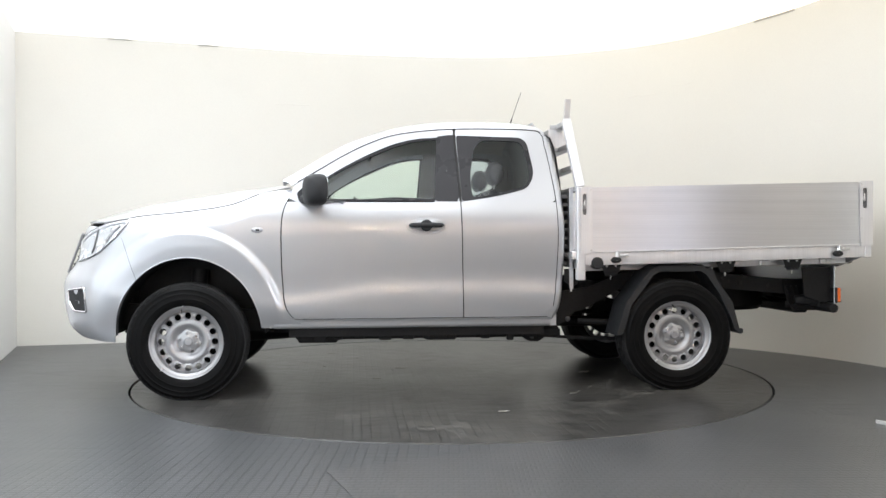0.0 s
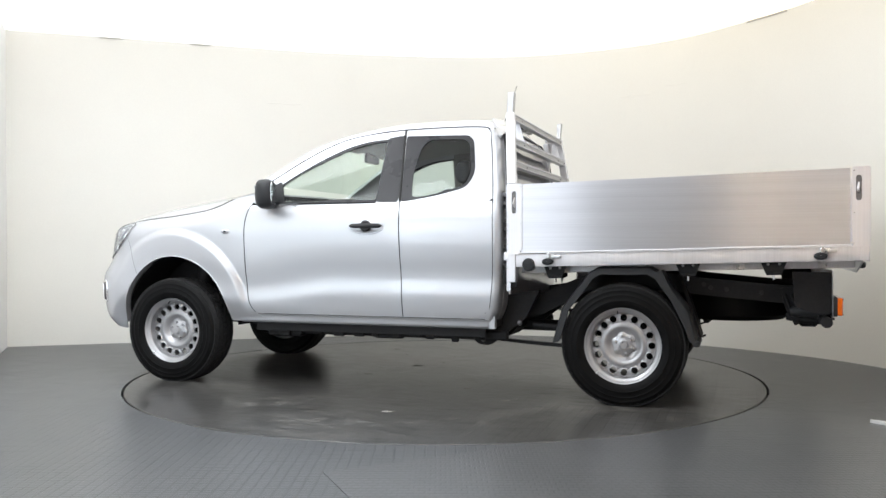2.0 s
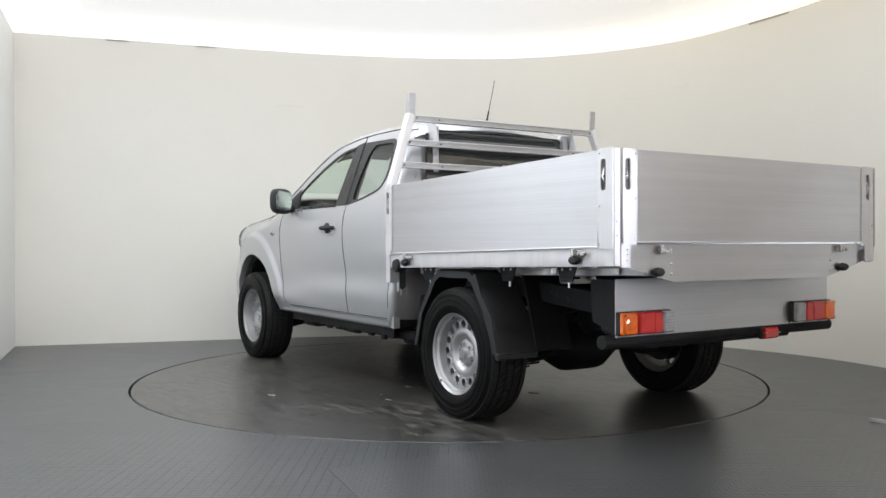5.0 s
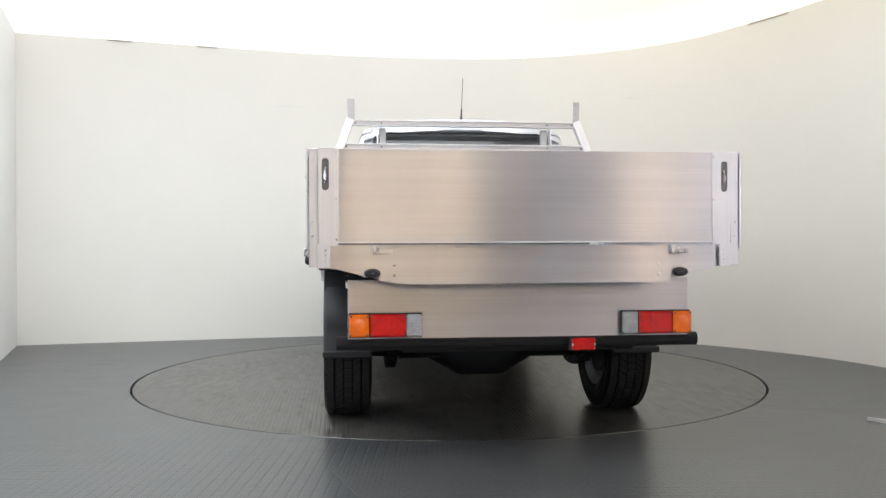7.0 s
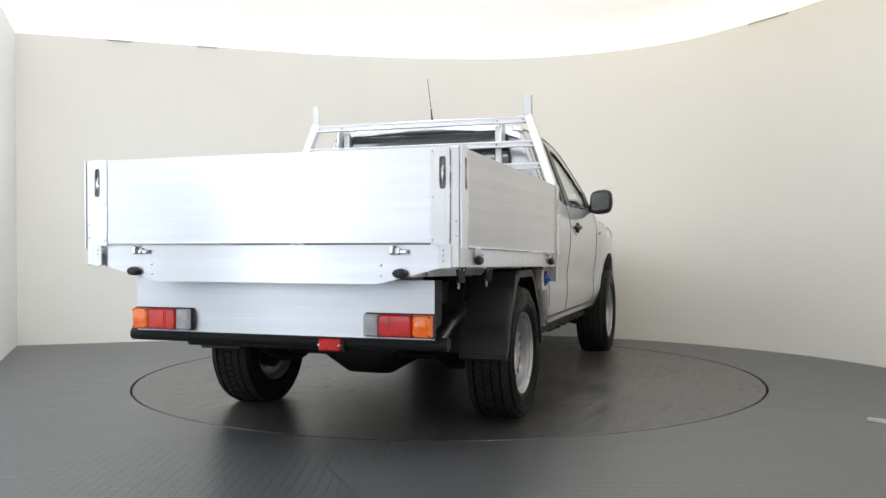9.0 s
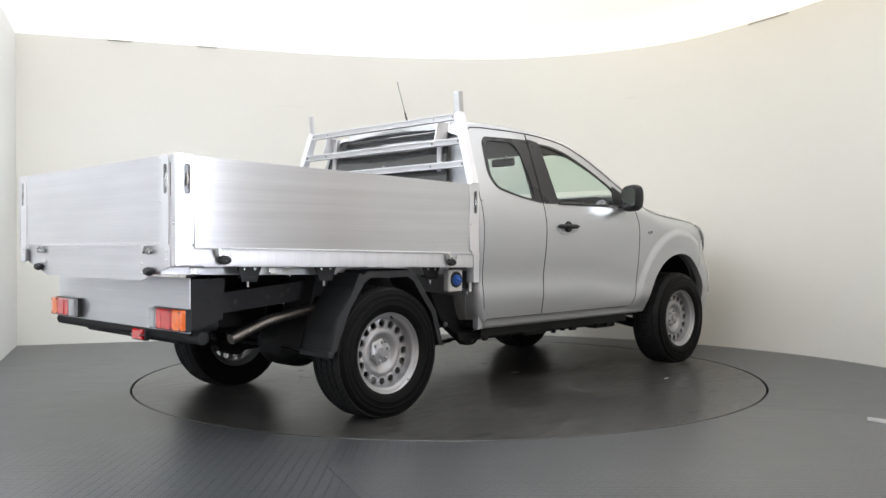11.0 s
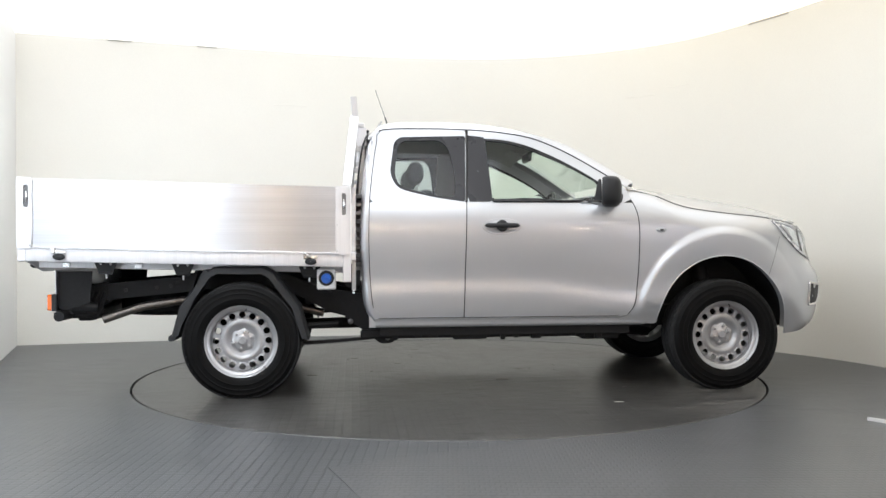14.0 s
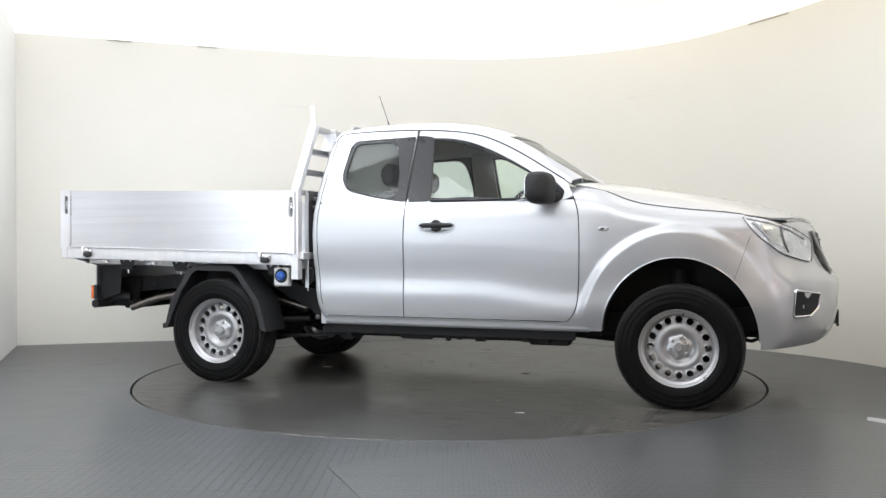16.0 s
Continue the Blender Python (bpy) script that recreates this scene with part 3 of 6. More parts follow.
def sided(shape_rows, sg):
    """Rows of (x, y, z) mirrored to one side."""
    return [[(p[0], sg * p[1], p[2]) for p in r] for r in shape_rows]


def skin_strip(outer, inner, n_rows, lift=0.0):
    rows = []
    for t in steps(0, 1, n_rows):
        row = []
        for a, b in zip(outer, inner):
            x, z = a[0] + (b[0] - a[0]) * t, a[1] + (b[1] - a[1]) * t
            row.append((x, half_width(min(x, 2.45), z) + lift, z))
        rows.append(row)
    return rows


def skin_plate(poly, centre, n, lift, rows=4):
    loop = rays(poly, centre, n)
    inner = [(centre[0] + (p[0] - centre[0]) * 0.02, centre[1] + (p[1] - centre[1]) * 0.02) for p in loop]
    return skin_strip(loop, inner, rows, lift)


FRONT_GLASS = rounded([(1.545, 1.668), (1.70, 1.660), (1.85, 1.624), (2.03, 1.546), (2.20, 1.452), (2.335, 1.365), (2.345, 1.232), (1.575, 1.246)],
                      [0.02, 0.1, 0.1, 0.1, 0.1, 0.04, 0.03, 0.02], 4)
REAR_GLASS = rounded([(0.935, 1.42), (0.968, 1.635), (1.006, 1.672), (1.442, 1.684), (1.421, 1.238), (1.19, 1.272), (0.985, 1.325)],
                     [0.08, 0.05, 0.04, 0.01, 0.01, 0.1, 0.06], 4)


def seam_line(pts, sg, parent, name="panel_gap", r=0.0026, lift=0.0):
    s = Shape().tube([(x, sg * (half_width(x, z) + lift), z) for x, z in pts], r, 6)
    return part(name, s, SEAM, parent)


def build_door(root, sg, front):
    """One side door: skin below the belt, frame, glass and black trim above it."""
    gap = 0.0035
    rows = []
    zs = steps(0.492, BELT, 34)
    for z in zs:
        if front:
            a, b = door_split(z) + gap, door_front(z) - gap
        else:
            a, b = cab_rear(z) + 0.028 + 0.10 * max(0.0, 1 - (z - 0.492) / 0.06) ** 2, door_split(z) - gap
        rows.append([(x, half_width(min(x, 2.62), z), z) for x in steps(a, b, 36)])
    s = Shape().grid(sided(rows, sg))
    door = part("front_door" if front else "rear_door", s, PAINT, root, thick=0.02)
    n = 120
    if front:
        top = [(x, rail_z(x) - 0.022) for x in steps(1.462, 2.46, 26)]
        outer = [(1.434, BELT), (1.446, 1.45)] + top + [(2.500, 1.325), (2.535, BELT)]
        glass, centre = FRONT_GLASS, (1.86, 1.40)
    else:
        top = [(x, rail_z(x) - 0.022) for x in steps(0.90, 1.445, 16)]
        outer = [(cab_rear(BELT) + 0.028, BELT), (cab_rear(1.45) + 0.028, 1.45), (cab_rear(1.60) + 0.028, 1.60), (0.868, 1.69)] + top + [(1.437, 1.45), (1.426, BELT)]
        glass, centre = REAR_GLASS, (1.20, 1.45)
    o, g = rays(outer, centre, n), rays(glass, centre, n)
    rim = [(g[i][0] + (o[i][0] - g[i][0]) * 0.001, g[i][1] + (o[i][1] - g[i][1]) * 0.001) for i in range(n)]
    s = Shape().grid(sided(skin_strip(o, rim, 4), sg), closed=True)
    part("window_frame", s, PAINT, door, thick=0.018)
    # black border of the glass
    w = 0.018 if front else 0.03
    inner = []
    for p in g:
        d = Vector((centre[0] - p[0], centre[1] - p[1]))
        inner.append(tuple(Vector(p) + d.normalized() * min(w * 1.3, d.length * 0.3)))
    if not front:
        inner = rays(rounded([(0.965, 1.42), (0.996, 1.615), (1.03, 1.645), (1.27, 1.652), (1.325, 1.60), (1.36, 1.42), (1.355, 1.275), (1.30, 1.268), (1.18, 1.290), (1.0, 1.338)], 0.04, 4), centre, n)
    s = Shape().grid(sided(skin_strip(g, inner, 3, 0.002), sg), closed=True)
    part("window_seal", s, GLOSSBLACK if front else PILLAR, door, thick=0.008)
    s = Shape().grid(sided(skin_plate(glass, centre, n, -0.008), sg), closed=True)
    pane = part("window_pane", s, GLASS if front else PRIVACY, door, "green-tinted clear glass" if front else "dark tinted glass")
    pane.visible_shadow = False
    belt = [(x, 1.243) for x in steps(1.60, 2.32, 16)] if front else []
    if front:
        part("belt_seal", Shape().tube([(x, sg * (half_width(min(x, 2.45), z) + 0.003), z) for x, z in belt], 0.0095, 6), GLOSSBLACK, door)
        pil = [(1.438, 1.240), (1.449, 1.45), (1.462, 1.690), (1.574, 1.674), (1.600, 1.240)]
        s = Shape().grid(sided(skin_plate(rounded(pil, 0.008, 3), (1.515, 1.44), 60, 0.004), sg), closed=True)
        part("pillar_trim", s, PILLAR, door, "satin black pillar film", thick=0.008)
        inner = rounded([(1.38, 1.23), (1.39, 1.71), (1.560, 1.70), (1.588, 1.23)], 0.02, 3)
        part("pillar_lining", Shape().grid(sided(skin_plate(inner, (1.50, 1.45), 50, -0.028), sg), closed=True), TRIM, door, "grey pillar lining", thick=0.02)
        # mirror foot panel
        sail = [(2.27, 1.235), (2.32, 1.40), (2.42, 1.345), (2.475, 1.29), (2.46, 1.235)]
        s = Shape().grid(sided(skin_plate(rounded(sail, 0.01, 3), (2.38, 1.28), 50, 0.006), sg), closed=True)
        part("mirror_base", s, PLASTIC, door, thick=0.012)
    # handle in its dished recess
    hx = 1.655
    if front:
        y = half_width(hx, 1.08)
        dish = []
        for t in steps(0, 1, 6):
            dish.append([(hx + 0.122 * t * math.cos(a), y + 0.0045 - 0.004 * math.cos(t * math.pi * 2) * (1 if t > 0.5 else -1) * 0.8 - 0.001, 1.078 + 0.047 * t * math.sin(a)) for a in (2 * math.pi * k / 40 for k in range(40))])
        ell = [(hx + 0.122 * math.cos(a), sg * (half_width(hx, 1.078 + 0.049 * math.sin(a)) + 0.0005), 1.078 + 0.049 * math.sin(a)) for a in steps(0, 2 * math.pi, 48)]
        part("recess_rim", Shape().tube(ell, 0.0035, 6, caps=False), PAINT, door)
        part("handle_recess", Shape().grid(sided(dish, sg), closed=True), PAINT, door)
        s = Shape()
        prof = []
        for t in steps(-1, 1, 18):
            w = 0.0150 * (1 - abs(t) ** 8) ** 0.5 + 0.0005
            off = 0.036 - 0.012 * t * t
            prof.append((hx + 0.115 * t, w, off))
        rows = []
        for x, w, off in prof:
            rows.append([(x, y + off - 0.014 + 0.014 * math.cos(a), 1.085 + w * math.sin(a)) for a in (2 * math.pi * k / 14 for k in range(14))])
        s.grid(sided(rows, sg), closed=True)
        k = Shape().lathe([(0.001, 0.024), (0.030, 0.022), (0.038, 0.014), (0.038, -0.002)], 28, "y", (hx, sg * y, 1.083), sg)
        h = part("door_handle", s, PLASTIC, door, "black plastic pull handle")
        part("handle_boss", k, PLASTIC, h)
    return door


def build_mirror(root, sg):
    s = Shape()
    rows = []
    cx, cy, cz = 2.352, 0.965, 1.308
    for t in steps(-1, 1, 16):
        y = cy + 0.098 * t
        k = (1 - abs(t) ** 3.2) ** (1 / 2.6) if abs(t) < 1 else 0.0
        rows.append([(cx + max(-0.058, (0.075 * (0.6 + 0.4 * k)) * k * math.copysign(abs(math.cos(a)) ** 0.6, math.cos(a))) - 0.028 * t, sg * y,
                      cz + 0.098 * k * math.copysign(abs(math.sin(a)) ** 0.65, math.sin(a)) - 0.012 * (1 - t) * 0.5) for a in (2 * math.pi * q / 32 for q in range(32))])
    s.grid(rows, closed=True)
    m = part("door_mirror", s, PLASTIC, root, "black textured mirror housing")
    s = Shape().tube([(2.43, sg * 0.83, 1.250), (2.415, sg * 0.88, 1.252), (2.385, sg * 0.93, 1.272)], [0.034, 0.034, 0.042], 12)
    part("mirror_arm", s, PLASTIC, m)
    poly = rounded([(0.890, 1.245), (0.896, 1.368), (1.022, 1.382), (1.042, 1.35), (1.036, 1.240), (0.915, 1.232)], 0.025, 4)
    s = Shape().prism([(sg * a, b) for a, b in poly], "x", 0.0, 0.003)
    s.v = [(v[0] + 2.2925 - 0.285 * (abs(v[1]) - 0.965), v[1], v[2]) for v in s.v]
    part("mirror_glass", s, MIRROR, m)


def build_fender(root, sg):
    """Front wing with its wheel arch and flare."""
    cols = steps(2.566, 2.686, 20)
    cols += [3.145 - 0.455 * math.cos(math.pi * t) for t in steps(0.0, 1.0, 56)]
    rows = []
    for i, x in enumerate(cols):
        inside = 2.69 <= x <= 3.60
        lo = 0.40 + 0.49 * math.sqrt(max(0.0, 1 - ((x - 3.145) / 0.455) ** 2)) if inside else 0.435
        lo = max(lo, 0.435 if x < 3.0 else 0.40)
        hi = hood_edge(x) - 0.004
        w = smooth(2.69, 2.566, x)
        row = []
        for t in steps(0, 1, 64):
            z = lo + (hi - lo) * t
            xx = x + w * (door_front(z) + 0.0035 - 2.566)
            row.append((xx, half_width(xx, z), z))
        rows.append(row)
    s = Shape().grid(sided(rows, sg))
    w = part("front_wing", s, PAINT, root, thick=0.012)
    # returned lip of the arch
    s = Shape()
    lip = []
    for t in steps(0.026, 1.0, 48):
        a = math.pi * t
        x, z = 3.145 - 0.455 * math.cos(a), 0.40 + 0.49 * math.sin(a)
        y = half_width(x, z)
        lip.append([(x, sg * y, z), (x + 0.008 * math.cos(a), sg * (y + 0.002), z - 0.008 * math.sin(a)), (x + 0.01 * math.cos(a), sg * (y - 0.05), z - 0.004)])
    part("arch_lip", s.grid(lip), PAINT, w, sharp=60)
    s = Shape()
    rows = []
    for t in steps(0.0, 1.0, 40):
        a = math.pi * t
        rows.append([(3.145 - r * 0.47 * math.cos(a), sg * y, 0.40 + r * 0.50 * math.sin(a)) for r, y in ((0.995, 0.79), (1.01, 0.66), (1.0, 0.45))])
    part("arch_liner", s.grid(rows), CHASSIS, w, "black wheel arch liner", thick=0.006)
    # side repeater
    y = half_width(2.718, 1.053)
    s = Shape().lathe([(0.001, 0.012), (0.012, 0.011), (0.020, 0.006), (0.024, -0.004)], 20, "y", (0, 0, 0), sg)
    s.v = [(2.718 + p[0] * 1.5, sg * (y + 0.003) + p[1], 1.055 + p[2] * 0.7) for p in s.v]
    part("side_repeater", s, WHITELENS, w, "small clear oval indicator")
    part("repeater_badge", Shape().box((2.715, sg * (y + 0.0145), 1.055), (0.022, 0.004, 0.010), 0.002), SEAM, w)
    # gap between bumper and wing
    seam_line([(3.545 - 0.09 * t, 1.01 - 0.26 * t) for t in steps(0, 1, 8)], sg, w, r=0.0012)
    return w


def nose_point(u, z, inset=0.0):
    """Point of the nose at u (-1 right arch edge, 0 middle, 1 left arch edge)."""
    a = abs(u)
    xa = 3.60
    sh = nose_shift(z)
    # even run from the middle out to the arch along the plan curve
    ang = (math.pi / 2) * a ** 0.85
    q = math.cos(ang) ** (2 / NOSE_POWER)
    x = 3.2 + sh + 0.86 * q
    lim = max(0.0, 1 - q**NOSE_POWER) ** (1 / 2.6)
    y = 0.905 * lim
    if x < xa:
        x = xa
    y = half_width(x, z) if a > 0.12 else y * half_width(3.2 + sh + 0.86 * math.cos((math.pi / 2) * 0.12 ** 0.85) ** (2 / NOSE_POWER), z) / (0.905 * max(0.0, 1 - math.cos((math.pi / 2) * 0.12 ** 0.85) ** 2) ** (1 / 2.6))
    return (x - inset, math.copysign(y, u) if u else 0.0, z)


def build_nose(root):
    """Bumper, grille, headlights."""
    us = [-1 + 2 * k / 90 for k in range(91)]
    def u_edge(z):
        lo, hi = 0.3, 1.0
        for _ in range(30):
            m = (lo + hi) / 2
            ang = (math.pi / 2) * m ** 0.85
            x = 3.2 + nose_shift(z) + 0.86 * math.cos(ang) ** (2 / NOSE_POWER)
            lo, hi = (m, hi) if x > 3.597 else (lo, m)
        return lo
    rows = []
    for t in steps(0, 1, 34):
        row = []
        for u in us:
            z = (0.355 + 0.03 * (1 - u * u)) + (0.90 + 0.10 * smooth(0.6, 1.0, abs(u)) - 0.355 - 0.03 * (1 - u * u)) * t
            p = nose_point(u * u_edge(z), z)
            row.append(p)
        rows.append(row)
    bumper = part("front_bumper", Shape().grid(rows), PAINT, root, thick=0.012)
    # upper fascia carrying the grille and the lamps
    rows = []
    for t in steps(0, 1, 14):
        row = []
        for u in us:
            z0 = 0.90 + 0.10 * smooth(0.6, 1.0, abs(u))
            e = nose_point(u * u_edge(1.05), 1.05)
            z1 = min(hood_z(min(e[0], 3.93), abs(e[1]) / 0.80), 1.15) - 0.010
            z = z0 + (z1 - z0) * t
            p = nose_point(u * u_edge(z), z)
            row.append((p[0] - 0.004, p[1] * 0.998, p[2]))
        rows.append(row)
    part("front_panel", Shape().grid(rows), PAINT, root, thick=0.012)
    # grille: chrome surround, dark mesh of bars
    g = Shape()
    rows = [[(nose_point(u, z)[0] + 0.003, nose_point(u, z)[1], z) for u in steps(-0.24, 0.24, 24)] for z in steps(0.80, 1.03, 8)]
    grille = part("grille", g.grid(rows), PLASTIC, root, "black grille with chrome surround", thick=0.01)
    for z in (0.84, 0.89, 0.94, 0.99):
        part("grille_bar", Shape().tube([(nose_point(u, z)[0] + 0.006, nose_point(u, z)[1], z) for u in steps(-0.225, 0.225, 24)], 0.006, 6), GLOSSBLACK, grille)
    loop = [(-0.25, 1.04), (-0.21, 0.79), (0.21, 0.79), (0.25, 1.04)]
    path = [(nose_point(u, z)[0] + 0.006, nose_point(u, z)[1], z) for u, z in loop]
    path = [tuple(Vector(path[i]).lerp(Vector(path[i + 1]), t)) for i in range(3) for t in steps(0, 0.95, 10)] + [path[-1]]
    part("grille_surround", Shape().tube([(nose_point(p[1] / 0.905 * 0.62, p[2])[0] * 0 + p[0], p[1], p[2]) for p in path], 0.009, 8), STEEL, grille)
    part("number_plate", Shape().box((4.047, 0, 0.505), (0.012, 0.46, 0.105), 0.004), PLASTIC, bumper, "black blank number plate holder")
    for sg in (-1, 1):
        # headlight: clear cover over a bright bowl and a dark inner bezel
        poly = rounded([(3.487, 1.128), (3.62, 1.108), (3.775, 1.052), (3.876, 0.985), (3.876, 0.852), (3.715, 0.902), (3.575, 1.012)], [0.02, 0.05, 0.05, 0.03, 0.03, 0.05, 0.03], 4)
        centre = (3.70, 1.01)
        n = 80
        loop = rays(poly, centre, n)
        def lamp_rows(k, lift, m=5):
            rows = []
            for t in steps(1, 0.03, m):
                row = []
                for p in loop:
                    x, z = centre[0] + (p[0] - centre[0]) * t * k, centre[1] + (p[1] - centre[1]) * t * k
                    y = half_width(x, z)
                    row.append((x + lift * 0.45, sg * (max(y, 0.1) + lift), z))
                rows.append(row)
            return rows
        bowl = part("headlight", Shape().grid(lamp_rows(1.0, 0.006), closed=True), LAMPBOWL, root, "clear headlight with a bright silver bowl", thick=0.01)
        cov = part("lamp_cover", Shape().grid(lamp_rows(0.985, 0.014), closed=True), CLEAR, bowl)
        cov.visible_shadow = False
        ring = [(x, z) for x, z in loop]
        pts = []
        for x, z in ring + ring[:1]:
            y = half_width(x, z)
            pts.append((x + 0.004, sg * (max(y, 0.1) + 0.008), z))
        part("lamp_seal", Shape().tube(pts, 0.0018, 6), SEAM, bowl)
        # bright inner reflector, dark divider and a white strip along the upper edge
        def on_lamp(pts, lift=0.009):
            return [(x + lift * 0.45, sg * (half_width(x, z) + lift), z) for x, z in pts]
        s = Shape().grid([on_lamp([(x + dz * 0.4, z - dz) for x, z in ((3.60, 1.075), (3.64, 1.062), (3.68, 1.045))], 0.0085) for dz in steps(0, 0.10, 5)])
        part("reflector", s, CHROME, bowl, "chromed inner reflector")
        part("lamp_divider", Shape().tube(on_lamp([(3.700, 1.065), (3.708, 1.02), (3.722, 0.965), (3.745, 0.915)]), 0.006, 8), BRACKET, bowl)
        part("light_strip", Shape().tube(on_lamp([(3.52, 1.106), (3.62, 1.086), (3.74, 1.044), (3.83, 0.99)]), 0.007, 8), WHITELENS, bowl, "white light strip")
        part("indicator", Shape().tube(on_lamp([(3.55, 1.085), (3.595, 1.045), (3.64, 0.99)]), 0.010, 8), WHITELENS, bowl)
        # fog lamp pocket with a chrome frame
        q = [(3.780, 0.700), (3.915, 0.680), (3.905, 0.600), (3.860, 0.552), (3.768, 0.548)]
        fr = []
        for x, z in rounded(q, 0.012, 3):
            y = half_width(x, z)
            fr.append((x + 0.003, sg * (y + 0.001), z))
        mid = sum((Vector(p) for p in fr), Vector()) / len(fr)
        s = Shape().grid([[Vector(p).lerp(mid, k) + Vector((0.002, sg * 0.002 * (1 - k) + sg * 0.006 * k, 0)) for p in fr] for k in (0.0, 0.4, 0.98)], closed=True)
        pocket = part("fog_lamp_pocket", s, PLASTIC, bumper)
        part("fog_lamp_frame", Shape().tube([Vector(p) for p in fr + fr[:1]], 0.008, 8), CHROME, pocket)


def hood_z(x, a):
    """Height of the bonnet at x, a: how far out from the middle (0) to the edge (1)."""
    top = interp(x, [(2.50, 1.385), (2.75, 1.352), (3.04, 1.306), (3.44, 1.236), (3.70, 1.170), (3.84, 1.122), (3.96, 1.062)])
    low = hood_edge(x)
    return low + (top - low) * (1 - min(1, a) ** 4.0) + 0.006 * smooth(0.74, 0.64, a) * smooth(2.6, 2.9, x) * smooth(3.9, 3.6, x)


def hood_side(x):
    return half_width(x, hood_edge(x) - 0.004) - 0.004


def build_hood(root):
    rows = []
    for t in steps(0, 1, 44):
        row = []
        for v in steps(-1, 1, 40):
            a = abs(v)
            xf = 3.50 + 0.405 * (1 - a ** 2.4) ** 0.5 if a < 1 else 3.50
            xb = 2.52 + 0.22 * (1 - a * a)
            x = xb + (xf - xb) * t
            row.append((x, v * hood_side(2.52 + 0.98 * t), hood_z(x, a)))
        rows.append(row)
    hood = part("bonnet", Shape().grid(rows), PAINT, root, thick=0.012)
    for sg in (-1, 1):
        s = Shape().tube([(x, sg * (half_width(x, hood_edge(x) - 0.004) + 0.0005), hood_edge(x) - 0.001) for x in steps(2.72, 3.50, 24)], 0.0019, 6)
        part("panel_gap", s, SEAM, hood)
    # cowl under the windscreen
    rows = [[(2.47 + 0.16 * (1 - (v * v)) + dx, v * 0.60, 1.262 + 0.045 * (1 - v * v) + dz) for v in steps(-1, 1, 20)] for dx, dz in ((-0.10, 0.0), (0.06, -0.012))]
    part("cowl", Shape().grid(rows), PLASTIC, hood, "black plastic cowl", thick=0.01)


def roof_half(x):
    return half_width(min(x, 2.45), rail_z(x)) - 0.004


